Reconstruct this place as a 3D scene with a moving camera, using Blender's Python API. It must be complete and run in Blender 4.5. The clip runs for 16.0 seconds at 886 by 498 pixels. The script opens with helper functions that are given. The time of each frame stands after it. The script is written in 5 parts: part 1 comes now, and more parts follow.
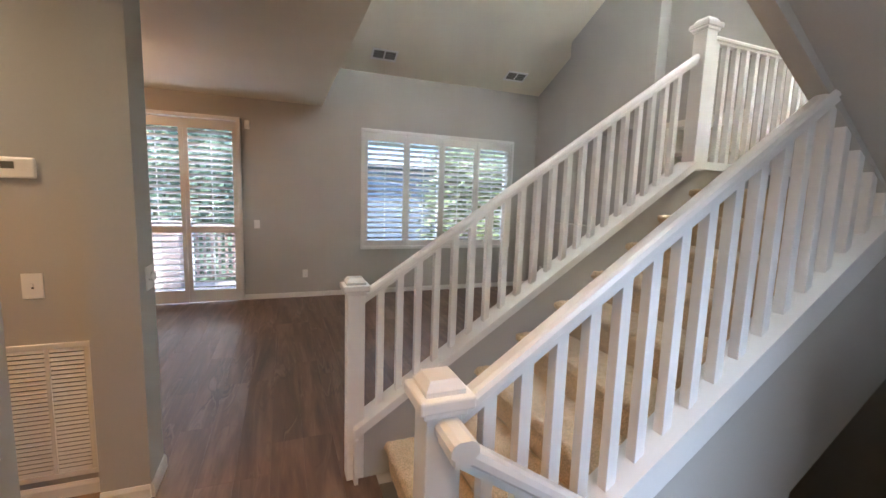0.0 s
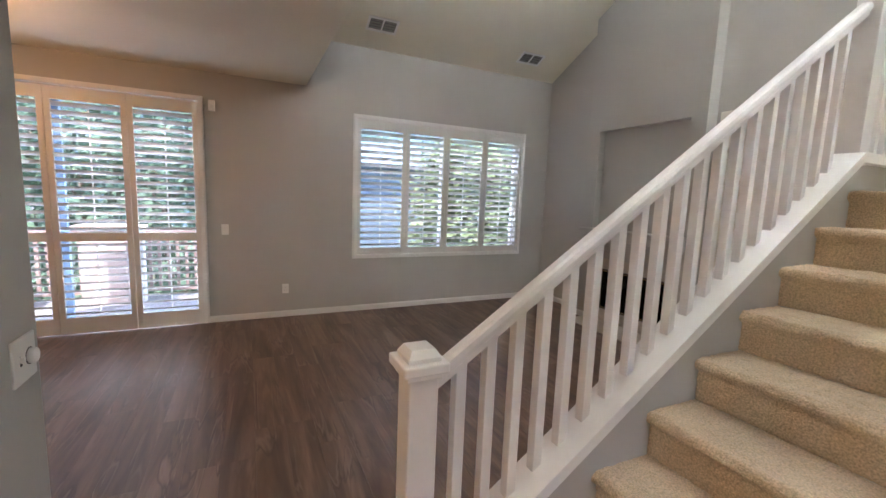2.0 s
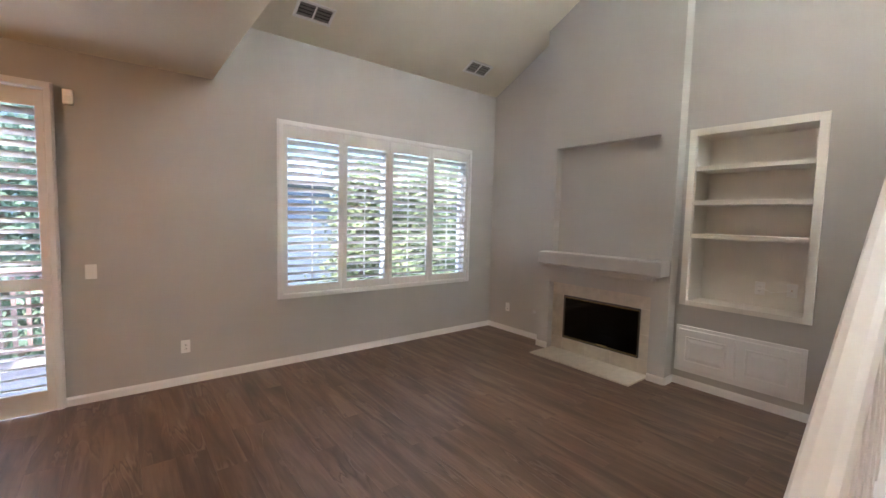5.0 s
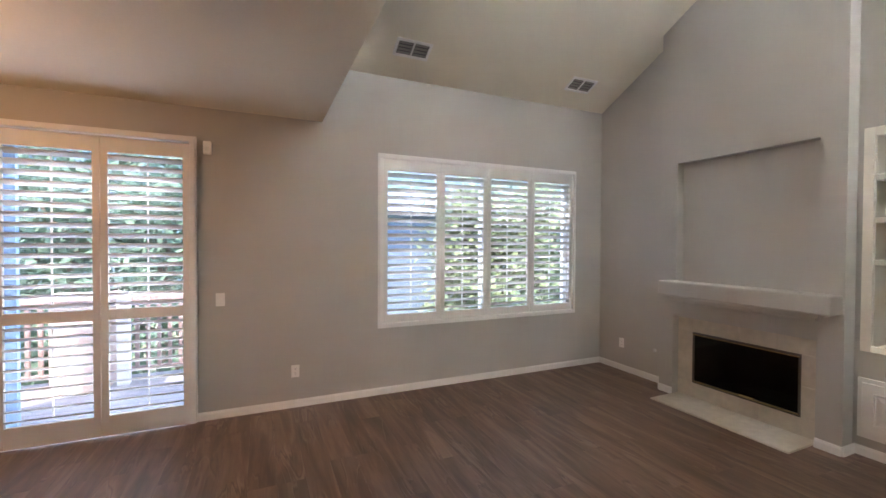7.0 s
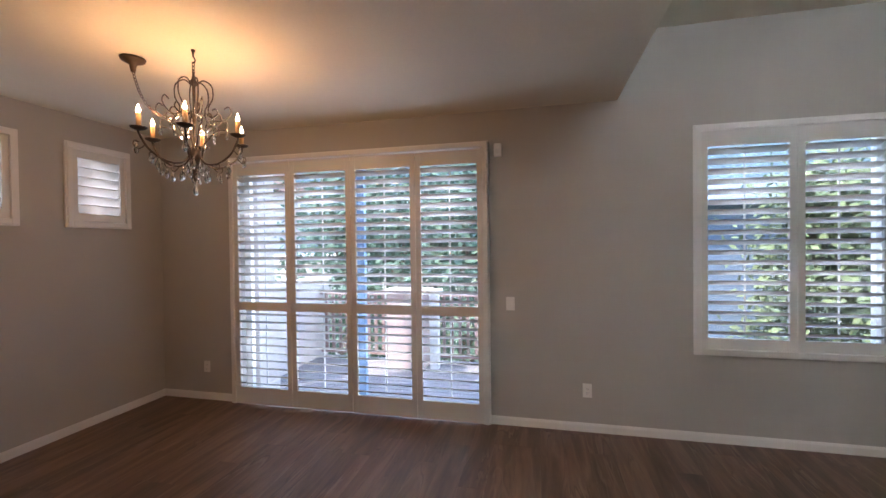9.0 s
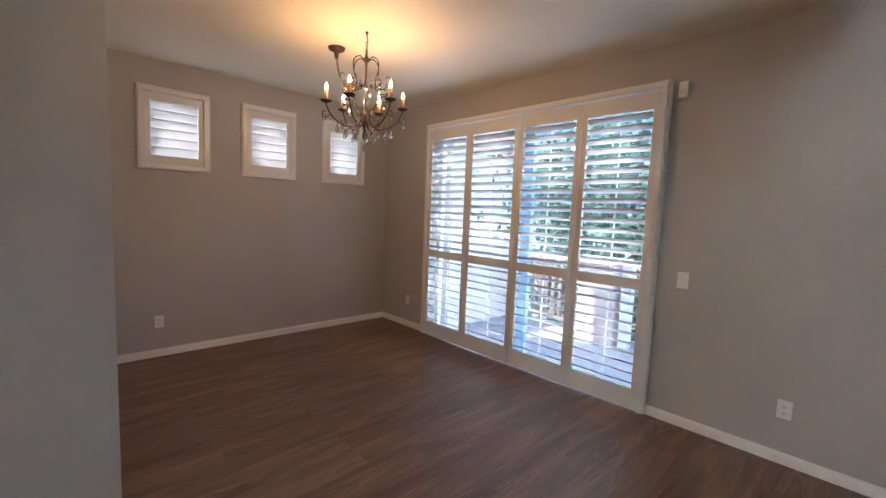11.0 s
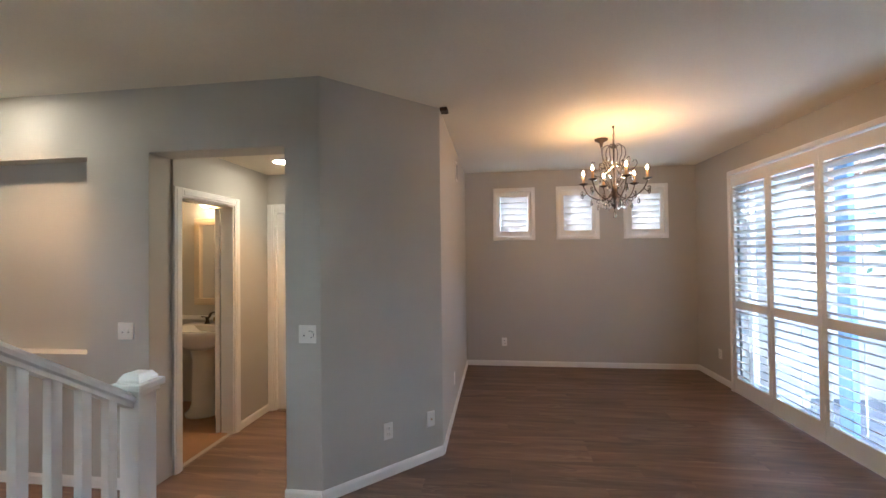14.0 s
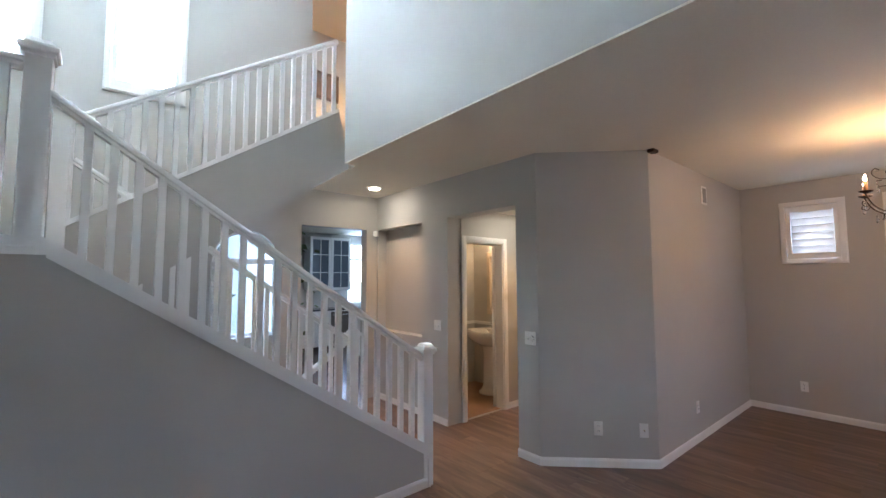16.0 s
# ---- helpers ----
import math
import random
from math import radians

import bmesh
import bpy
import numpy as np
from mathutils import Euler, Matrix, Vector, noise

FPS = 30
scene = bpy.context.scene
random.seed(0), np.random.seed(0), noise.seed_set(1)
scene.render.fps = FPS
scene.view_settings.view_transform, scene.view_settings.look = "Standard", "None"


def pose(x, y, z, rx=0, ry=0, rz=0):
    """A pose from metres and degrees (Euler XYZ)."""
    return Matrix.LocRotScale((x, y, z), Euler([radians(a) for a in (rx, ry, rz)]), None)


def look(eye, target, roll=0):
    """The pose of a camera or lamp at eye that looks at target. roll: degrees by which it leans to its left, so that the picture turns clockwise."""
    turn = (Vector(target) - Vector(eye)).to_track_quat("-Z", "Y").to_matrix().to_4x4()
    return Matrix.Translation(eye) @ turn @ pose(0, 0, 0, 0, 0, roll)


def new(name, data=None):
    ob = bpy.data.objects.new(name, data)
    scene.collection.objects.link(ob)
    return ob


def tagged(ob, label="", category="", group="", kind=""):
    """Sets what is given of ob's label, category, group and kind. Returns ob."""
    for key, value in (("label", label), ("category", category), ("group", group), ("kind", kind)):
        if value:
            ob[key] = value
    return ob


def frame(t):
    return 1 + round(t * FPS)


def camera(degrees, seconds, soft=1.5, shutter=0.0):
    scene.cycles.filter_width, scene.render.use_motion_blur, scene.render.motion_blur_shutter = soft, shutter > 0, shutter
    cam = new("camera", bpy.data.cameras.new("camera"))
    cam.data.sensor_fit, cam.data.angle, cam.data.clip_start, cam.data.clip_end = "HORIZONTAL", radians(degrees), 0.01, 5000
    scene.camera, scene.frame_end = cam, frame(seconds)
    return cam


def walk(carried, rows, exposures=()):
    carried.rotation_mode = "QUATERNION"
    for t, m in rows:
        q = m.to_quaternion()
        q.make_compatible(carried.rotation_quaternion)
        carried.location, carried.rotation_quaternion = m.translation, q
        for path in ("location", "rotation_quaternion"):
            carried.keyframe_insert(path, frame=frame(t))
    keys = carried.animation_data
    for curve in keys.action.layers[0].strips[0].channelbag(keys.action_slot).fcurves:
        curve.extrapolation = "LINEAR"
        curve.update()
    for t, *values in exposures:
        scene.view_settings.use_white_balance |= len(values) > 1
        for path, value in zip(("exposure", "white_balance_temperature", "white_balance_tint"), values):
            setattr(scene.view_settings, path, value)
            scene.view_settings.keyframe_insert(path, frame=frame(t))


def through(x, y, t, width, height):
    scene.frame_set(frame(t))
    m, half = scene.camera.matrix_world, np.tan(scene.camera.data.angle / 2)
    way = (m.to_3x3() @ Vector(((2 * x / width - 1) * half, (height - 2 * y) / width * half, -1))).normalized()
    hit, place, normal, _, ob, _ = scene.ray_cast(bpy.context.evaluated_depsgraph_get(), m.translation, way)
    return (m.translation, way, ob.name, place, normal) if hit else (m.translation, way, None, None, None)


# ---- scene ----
cam = camera(94.1, 16.0)
PATH = [
    (0, (0.122, -0.022, 1.505), (0.848, 1.825, 1.26), 1.9),
    (0.5, (0.096, 0.21, 1.497), (0.845, 2.049, 1.257), 2.0),
    (1, (0.095, 0.487, 1.484), (0.873, 2.313, 1.235), 2.3),
    (1.5, (0.097, 0.76, 1.498), (0.906, 2.573, 1.251), 2.6),
    (2, (0.028, 1.017, 1.515), (0.883, 2.808, 1.265), 2.2),
    (2.5, (-0.038, 1.209, 1.524), (0.857, 2.979, 1.264), 1.9),
    (3, (-0.054, 1.374, 1.524), (0.878, 3.124, 1.262), 1.7),
    (3.5, (-0.036, 1.567, 1.552), (0.983, 3.27, 1.309), 1.8),
    (3.7, (-0.035, 1.633, 1.563), (1.036, 3.306, 1.327), 1.9),
    (5.8, (-0.001, 2.052, 1.543), (1.243, 3.615, 1.451), 0.9),
    (6, (0.036, 2.059, 1.554), (1.23, 3.663, 1.48), 0.9),
    (6.5, (0.097, 2.075, 1.569), (1.126, 3.789, 1.528), 0.7),
    (7, (0.119, 2.093, 1.579), (0.932, 3.92, 1.547), 0.3),
    (7.5, (0.13, 2.133, 1.563), (0.684, 4.054, 1.536), -0.2),
    (8, (0.109, 2.228, 1.55), (0.358, 4.213, 1.53), -0.8),
    (8.5, (0.083, 2.414, 1.577), (-0.017, 4.411, 1.56), -1.0),
    (9, (0.042, 2.625, 1.59), (-0.409, 4.573, 1.563), -0.7),
    (9.5, (0.163, 2.84, 1.572), (-0.662, 4.662, 1.548), -0.0),
    (9.7, (0.222, 2.875, 1.566), (-0.752, 4.621, 1.529), 0.4),
    (11.8, (1.136, 3.006, 1.455), (-0.484, 4.159, 1.241), 1.7),
    (12, (1.235, 2.996, 1.475), (-0.44, 4.07, 1.273), 1.3),
    (12.5, (1.453, 3.091, 1.508), (-0.368, 3.907, 1.368), 0.8),
    (13, (1.667, 3.182, 1.508), (-0.268, 3.682, 1.442), 0.4),
    (13.5, (1.893, 3.334, 1.554), (-0.102, 3.471, 1.535), -0.2),
    (14, (2.039, 3.578, 1.568), (0.056, 3.322, 1.598), -0.7),
    (14.5, (2.216, 3.833, 1.6), (0.325, 3.185, 1.667), -1.1),
    (15, (2.346, 4.111, 1.608), (0.627, 3.095, 1.726), -1.5),
    (15.5, (2.424, 4.418, 1.608), (0.937, 3.089, 1.757), -0.5),
    (16, (2.51, 4.728, 1.607), (1.228, 3.201, 1.749), -0.2),
]
EXPOSURES = [(0, 4.16, 6350, 13), (2.5, 4.17, 6300, 15), (6, 4.55, 6550, 16), (7, 4.37, 6500, 16), (8.5, 3.82, 6150, 15), (9.5, 3.77, 5950, 14), (12, 4.34, 5600, 6), (14.5, 4.42, 5450, 6), (16, 4.32, 5300, 9)]
walk(cam, [(t, look(eye, target, roll)) for t, eye, target, roll in PATH], EXPOSURES)

# ---- world, sun, large lights, exposure ----
SUN_EL, SUN_AZ = radians(52), radians(235)
world = bpy.data.worlds.new("world")
scene.world = world
world.use_nodes = True
sky = world.node_tree.nodes.new("ShaderNodeTexSky")
sky.sky_type, sky.sun_disc = "NISHITA", False
sky.sun_elevation, sky.sun_rotation = SUN_EL, SUN_AZ
world.node_tree.links.new(sky.outputs[0], world.node_tree.nodes["Background"].inputs[0])
world.node_tree.nodes["Background"].inputs[1].default_value = 0.092
sun = new("sun", bpy.data.lights.new("sun", "SUN"))
sun.data.energy, sun.data.angle, sun.data.color = 0.7, radians(0.5), (1.0, 0.95, 0.87)
sun_way = Vector((math.sin(SUN_AZ) * math.cos(SUN_EL), math.cos(SUN_AZ) * math.cos(SUN_EL), math.sin(SUN_EL)))
sun.matrix_world = look(sun_way * 50, (0, 0, 0))


NORTH_FACE = 6.24
# the sky's light in the high stairwell windows, the small dining windows and the kitchen window
for name, at, target, w, h, watts in (("sky_stair", (2.205, -0.40, 4.20), (2.205, 5, 4.20), 0.50, 1.32, 34), ("sky_stair", (3.315, -0.40, 4.20), (3.315, 5, 4.20), 0.50, 1.32, 34),
                                      ("sky_kitchen", (-2.60, -4.86, 1.74), (-2.60, 0, 1.74), 0.56, 1.50, 4.0), ("sky_dining", (-4.03, 3.84, 2.13), (0, 3.84, 2.13), 0.40, 0.55, 0.3),
                                      ("sky_dining", (-4.03, 4.72, 2.13), (0, 4.72, 2.13), 0.40, 0.55, 0.3), ("sky_dining", (-4.03, 5.61, 2.13), (0, 5.61, 2.13), 0.40, 0.55, 0.3), ("sky_arch", (1.21, -0.95, 2.75), (1.21, 0.9, 0.6), 0.9, 0.9, 9), *[(name, (x, NORTH_FACE + 0.30, z), (x, NORTH_FACE - 0.70, z - 1.17), 2.35, 0.25, watts) for name, x, z, watts in (("sky_slider", -1.68, 0.8, 1.45), ("sky_slider", -1.68, 1.5, 1.45), ("sky_slider", -1.68, 2.2, 1.45), ("sky_window", 2.52, 1.5, 0.8), ("sky_window", 2.52, 2.2, 0.8))]):
    lamp = new(name, bpy.data.lights.new(name, "AREA"))
    lamp.data.shape, lamp.data.size, lamp.data.size_y, lamp.data.energy, lamp.data.color = "RECTANGLE", w, h, watts, (0.82, 0.91, 1.0)
    lamp.matrix_world = look(at, target)
    if name == "sky_stair":
        lamp.data.color = (0.76, 0.88, 1.0)
    if name == "sky_kitchen":
        lamp.data.color = (0.62, 0.78, 1.0)
    if name == "sky_arch":
        lamp.data.color = (0.66, 0.81, 1.0)
    if name in ("sky_slider", "sky_window"):
        lamp.data.spread = radians(76)


# ---- materials ----
def material(name, base, rough=0.6, metal=0.0, grain=0.06, scale=30.0, bump=0.1, blotch=0.05, sheen=0.0, per_object=0.0, coat=0.0):
    """Base colour with fine grain, larger blotches and relief."""
    m = bpy.data.materials.new(name)
    m.use_nodes = True
    n, link = m.node_tree.nodes, m.node_tree.links.new
    b = n["Principled BSDF"]
    b.inputs["Roughness"].default_value, b.inputs["Metallic"].default_value = rough, metal
    b.inputs["Coat Weight"].default_value = coat
    b.inputs["Sheen Weight"].default_value = sheen
    co = n.new("ShaderNodeTexCoord")
    fine, big = n.new("ShaderNodeTexNoise"), n.new("ShaderNodeTexNoise")
    fine.inputs["Scale"].default_value, fine.inputs["Detail"].default_value = scale, 6
    big.inputs["Scale"].default_value, big.inputs["Detail"].default_value = 1.7, 3
    for t in (fine, big):
        link(co.outputs["Object"], t.inputs["Vector"])
    hue = n.new("ShaderNodeHueSaturation")
    hue.inputs["Color"].default_value = (*base, 1)
    f1, f2, add = n.new("ShaderNodeMapRange"), n.new("ShaderNodeMapRange"), n.new("ShaderNodeMath")
    for f, src, amp in ((f1, fine, grain), (f2, big, blotch)):
        link(src.outputs["Fac"], f.inputs["Value"])
        f.inputs["From Min"].default_value, f.inputs["From Max"].default_value = 0.3, 0.7
        f.inputs["To Min"].default_value, f.inputs["To Max"].default_value = -amp, amp
    link(f1.outputs[0], add.inputs[0])
    link(f2.outputs[0], add.inputs[1])
    last = add
    if per_object:
        info, mul, ad = n.new("ShaderNodeObjectInfo"), n.new("ShaderNodeMath"), n.new("ShaderNodeMath")
        mul.operation = "MULTIPLY_ADD"
        mul.inputs[1].default_value, mul.inputs[2].default_value = 2 * per_object, -per_object
        link(info.outputs["Random"], mul.inputs[0])
        link(mul.outputs[0], ad.inputs[0])
        link(add.outputs[0], ad.inputs[1])
        last = ad
    one = n.new("ShaderNodeMath")
    one.inputs[1].default_value = 1.0
    link(last.outputs[0], one.inputs[0])
    link(one.outputs[0], hue.inputs["Value"])
    link(hue.outputs[0], b.inputs["Base Color"])
    if bump:
        bp = n.new("ShaderNodeBump")
        bp.inputs["Strength"].default_value, bp.inputs["Distance"].default_value = bump, 0.004
        link(fine.outputs["Fac"], bp.inputs["Height"])
        link(bp.outputs[0], b.inputs["Normal"])
    return m


def glow(name, colour, strength):
    m = bpy.data.materials.new(name)
    m.use_nodes = True
    b = m.node_tree.nodes["Principled BSDF"]
    b.inputs["Base Color"].default_value = (*colour, 1)
    b.inputs["Emission Color"].default_value, b.inputs["Emission Strength"].default_value = (*colour, 1), strength
    return m


def clear(name, tint=(1, 1, 1), rough=0.0):
    """Thin clear glass: see-through, with a reflection that grows at grazing angles."""
    m = bpy.data.materials.new(name)
    m.use_nodes = True
    n, link = m.node_tree.nodes, m.node_tree.links.new
    out, mix, t, g, lw = n["Material Output"], n.new("ShaderNodeMixShader"), n.new("ShaderNodeBsdfTransparent"), n.new("ShaderNodeBsdfGlossy"), n.new("ShaderNodeLayerWeight")
    power, scale = n.new("ShaderNodeMath"), n.new("ShaderNodeMath")
    power.operation, power.inputs[1].default_value = "POWER", 5.0
    scale.operation, scale.inputs[1].default_value, scale.inputs[2].default_value = "MULTIPLY_ADD", 0.9, 0.035
    t.inputs[0].default_value = (*tint, 1)
    g.inputs["Roughness"].default_value = rough
    link(lw.outputs["Facing"], power.inputs[0])
    link(power.outputs[0], scale.inputs[0])
    link(scale.outputs[0], mix.inputs[0])
    link(t.outputs[0], mix.inputs[1])
    link(g.outputs[0], mix.inputs[2])
    link(mix.outputs[0], out.inputs["Surface"])
    return m


def wood_planks(name):
    """Brown vinyl planks: long streaky grain along y, each plank its own tone."""
    m = bpy.data.materials.new(name)
    m.use_nodes = True
    n, link = m.node_tree.nodes, m.node_tree.links.new
    b = n["Principled BSDF"]
    co, info = n.new("ShaderNodeTexCoord"), n.new("ShaderNodeObjectInfo")
    geo = n.new("ShaderNodeNewGeometry")
    shift, stretch = n.new("ShaderNodeVectorMath"), n.new("ShaderNodeMapping")
    comb = n.new("ShaderNodeCombineXYZ")
    mul = n.new("ShaderNodeMath")
    mul.operation, mul.inputs[1].default_value = "MULTIPLY", 37.0
    link(info.outputs["Random"], mul.inputs[0])
    link(mul.outputs[0], comb.inputs[0])
    link(mul.outputs[0], comb.inputs[1])
    link(geo.outputs["Position"], shift.inputs[0])
    link(comb.outputs[0], shift.inputs[1])
    link(shift.outputs[0], stretch.inputs["Vector"])
    stretch.inputs["Scale"].default_value = (9.5, 1.0, 1.0)
    a, f = n.new("ShaderNodeTexNoise"), n.new("ShaderNodeTexNoise")
    a.inputs["Scale"].default_value, a.inputs["Detail"].default_value, a.inputs["Distortion"].default_value = 0.8, 4, 1.2
    f.inputs["Scale"].default_value, f.inputs["Detail"].default_value = 6.0, 6
    link(stretch.outputs[0], a.inputs["Vector"])
    link(stretch.outputs[0], f.inputs["Vector"])
    ramp = n.new("ShaderNodeValToRGB")
    e = ramp.color_ramp.elements
    e[0].position, e[0].color = 0.28, (0.085, 0.046, 0.030, 1)
    e[1].position, e[1].color = 0.76, (0.262, 0.170, 0.116, 1)
    mid = e.new(0.5)
    mid.color = (0.155, 0.090, 0.059, 1)
    mixer = n.new("ShaderNodeMath")
    mixer.operation = "MULTIPLY_ADD"
    mixer.inputs[1].default_value, mixer.inputs[2].default_value = 0.28, -0.14
    link(f.outputs["Fac"], mixer.inputs[0])
    addm = n.new("ShaderNodeMath")
    link(a.outputs["Fac"], addm.inputs[0])
    link(mixer.outputs[0], addm.inputs[1])
    link(addm.outputs[0], ramp.inputs["Fac"])
    hue, val = n.new("ShaderNodeHueSaturation"), n.new("ShaderNodeMapRange")
    link(info.outputs["Random"], val.inputs["Value"])
    val.inputs["To Min"].default_value, val.inputs["To Max"].default_value = 0.91, 1.09
    link(val.outputs[0], hue.inputs["Value"])
    link(ramp.outputs["Color"], hue.inputs["Color"])
    # dark cracks and pale streaks that wander along the grain, in patches
    bend, crack, patch = n.new("ShaderNodeMapping"), n.new("ShaderNodeTexNoise"), n.new("ShaderNodeTexNoise")
    bend.inputs["Scale"].default_value = (6.5, 0.7, 1.0)
    link(shift.outputs[0], bend.inputs["Vector"])
    crack.inputs["Scale"].default_value, crack.inputs["Detail"].default_value, crack.inputs["Distortion"].default_value = 0.9, 3, 1.3
    patch.inputs["Scale"].default_value, patch.inputs["Detail"].default_value = 1.6, 2
    link(bend.outputs[0], crack.inputs["Vector"])
    link(shift.outputs[0], patch.inputs["Vector"])
    shade = []
    for centre, width in ((0.5, 0.014), (0.533, 0.022)):
        off, near, where = n.new("ShaderNodeMath"), n.new("ShaderNodeMapRange"), n.new("ShaderNodeMapRange")
        off.operation, off.inputs[1].default_value = "SUBTRACT", centre
        size = n.new("ShaderNodeMath")
        size.operation = "ABSOLUTE"
        link(crack.outputs["Fac"], off.inputs[0])
        link(off.outputs[0], size.inputs[0])
        link(size.outputs[0], near.inputs["Value"])
        near.inputs["From Min"].default_value, near.inputs["From Max"].default_value = 0.0, width
        near.inputs["To Min"].default_value, near.inputs["To Max"].default_value = 1.0, 0.0
        link(patch.outputs["Fac"], where.inputs["Value"])
        where.inputs["From Min"].default_value, where.inputs["From Max"].default_value = 0.42, 0.60
        both = n.new("ShaderNodeMath")
        both.operation = "MULTIPLY"
        link(near.outputs[0], both.inputs[0])
        link(where.outputs[0], both.inputs[1])
        shade.append(both)
    dark, pale = n.new("ShaderNodeMix"), n.new("ShaderNodeMix")
    for m2, tone, strength in ((dark, (0.055, 0.03, 0.022, 1), 0.7), (pale, (0.30, 0.22, 0.17, 1), 0.5)):
        m2.data_type = "RGBA"
        m2.inputs[7].default_value = tone
        scale = n.new("ShaderNodeMath")
        scale.operation, scale.inputs[1].default_value = "MULTIPLY", strength
        link(shade[0 if m2 is dark else 1].outputs[0], scale.inputs[0])
        link(scale.outputs[0], m2.inputs[0])
    link(hue.outputs[0], pale.inputs[6])
    link(pale.outputs[2], dark.inputs[6])
    link(dark.outputs[2], b.inputs["Base Color"])
    b.inputs["Specular IOR Level"].default_value = 0.75
    rr = n.new("ShaderNodeMapRange")
    link(f.outputs["Fac"], rr.inputs["Value"])
    rr.inputs["To Min"].default_value, rr.inputs["To Max"].default_value = 0.34, 0.46
    link(rr.outputs[0], b.inputs["Roughness"])
    bp = n.new("ShaderNodeBump")
    bp.inputs["Strength"].default_value, bp.inputs["Distance"].default_value = 0.06, 0.001
    link(f.outputs["Fac"], bp.inputs["Height"])
    link(bp.outputs[0], b.inputs["Normal"])
    return m


PAINT = material("greige_wall_paint", (0.50, 0.482, 0.448), 0.65, grain=0.015, scale=160, bump=0.12, blotch=0.02)
CEIL = material("ceiling_paint", (0.80, 0.755, 0.635), 0.8, grain=0.02, scale=90, bump=0.2, blotch=0.02)
WHITE = material("white_satin_trim", (0.84, 0.83, 0.81), 0.35, grain=0.01, scale=60, bump=0.04, blotch=0.02)
CREAM = material("cream_satin_paint", (0.80, 0.765, 0.69), 0.4, grain=0.01, scale=60, bump=0.03, blotch=0.02)
SHUT = material("white_shutter_paint", (0.80, 0.79, 0.76), 0.4, grain=0.01, scale=60, bump=0.03, blotch=0.01)


def slats(name, through):
    """White shutter slats, made translucent beyond real painted wood so they look brightly lit."""
    m = material(name, (0.80, 0.78, 0.75), 0.45, grain=0.01, scale=60, bump=0.0, blotch=0.01)
    n, link = m.node_tree.nodes, m.node_tree.links.new
    lit, mix = n.new("ShaderNodeBsdfTranslucent"), n.new("ShaderNodeMixShader")
    lit.inputs[0].default_value, mix.inputs[0].default_value = (0.80, 0.76, 0.74, 1), through
    link(n["Principled BSDF"].outputs[0], mix.inputs[1])
    link(lit.outputs[0], mix.inputs[2])
    link(mix.outputs[0], n["Material Output"].inputs["Surface"])
    return m


# share of added translucency; the closed shutters get the stronger glow
BACKLIT, SLAT = slats("backlit_white_slats", 0.3), slats("white_slats", 0.24)
CARPET = material("beige_carpet", (0.64, 0.49, 0.32), 0.95, grain=0.28, scale=150, bump=1.0, blotch=0.08, sheen=0.3)
FLOORM = wood_planks("brown_vinyl_planks")
STONE = material("beige_stone_tile", (0.60, 0.54, 0.45), 0.35, grain=0.08, scale=14, bump=0.05, blotch=0.06, per_object=0.05)
PLASTIC = material("white_plastic", (0.88, 0.87, 0.84), 0.3, grain=0.01, bump=0.0, blotch=0.01)
# near-black in place of the shade inside slots and ducts that are not cut
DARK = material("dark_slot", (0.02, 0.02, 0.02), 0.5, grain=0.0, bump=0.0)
BLACKM = material("black_firebox", (0.09, 0.07, 0.055), 0.35, grain=0.1, bump=0.05)
SOOT = clear("smoked_glass", (0.22, 0.20, 0.18), 0.05)
BRASS = material("polished_brass", (0.70, 0.52, 0.25), 0.25, metal=1.0, bump=0.0)
BRONZE = material("aged_bronze", (0.045, 0.030, 0.022), 0.5, metal=0.3, grain=0.2, bump=0.2)
GLASS = clear("window_glass")
CRYSTAL = bpy.data.materials.new("crystal")
CRYSTAL.use_nodes = True
CRYSTAL.node_tree.nodes["Principled BSDF"].inputs["Transmission Weight"].default_value = 1.0
CRYSTAL.node_tree.nodes["Principled BSDF"].inputs["Roughness"].default_value = 0.03
CANDLE = material("amber_candle_sleeve", (0.62, 0.40, 0.20), 0.5, bump=0.0)
BULB = glow("warm_bulb", (1.0, 0.70, 0.40), 9.0)
DOWNGLOW = glow("downlight_lens", (1.0, 0.80, 0.55), 9.0)
MIRROR = material("mirror_glass", (0.9, 0.9, 0.9), 0.02, metal=1.0, grain=0, bump=0, blotch=0)
PORCELAIN = material("white_porcelain", (0.78, 0.75, 0.68), 0.12, grain=0.0, bump=0.0)
TILE = material("warm_floor_tile", (0.32, 0.18, 0.09), 0.4, grain=0.1, scale=8, blotch=0.1)
COUNTER = material("dark_granite_worktop", (0.05, 0.05, 0.06), 0.15, grain=0.4, scale=120, bump=0.0)
STEEL = material("brushed_steel", (0.55, 0.55, 0.56), 0.3, metal=1.0, grain=0.03)
DECKM = material("grey_deck_boards", (0.24, 0.225, 0.225), 0.7, grain=0.15, scale=25, bump=0.3, blotch=0.1, per_object=0.1)
RAILRED = material("painted_deck_rail", (0.34, 0.235, 0.21), 0.6, grain=0.06, blotch=0.05)
STUCCO = material("cream_stucco", (0.72, 0.66, 0.60), 0.9, grain=0.05, scale=70, bump=0.5, blotch=0.04)
BLUEWALL = material("slate_blue_siding", (0.15, 0.20, 0.265), 0.8, grain=0.05, scale=50, blotch=0.05)
ROOFM = material("brown_roof_tiles", (0.22, 0.13, 0.09), 0.8, grain=0.2, scale=15, bump=0.5)
LEAF = material("green_leaves", (0.085, 0.135, 0.085), 0.9, grain=0.2, scale=3, bump=0.0, blotch=0.3)
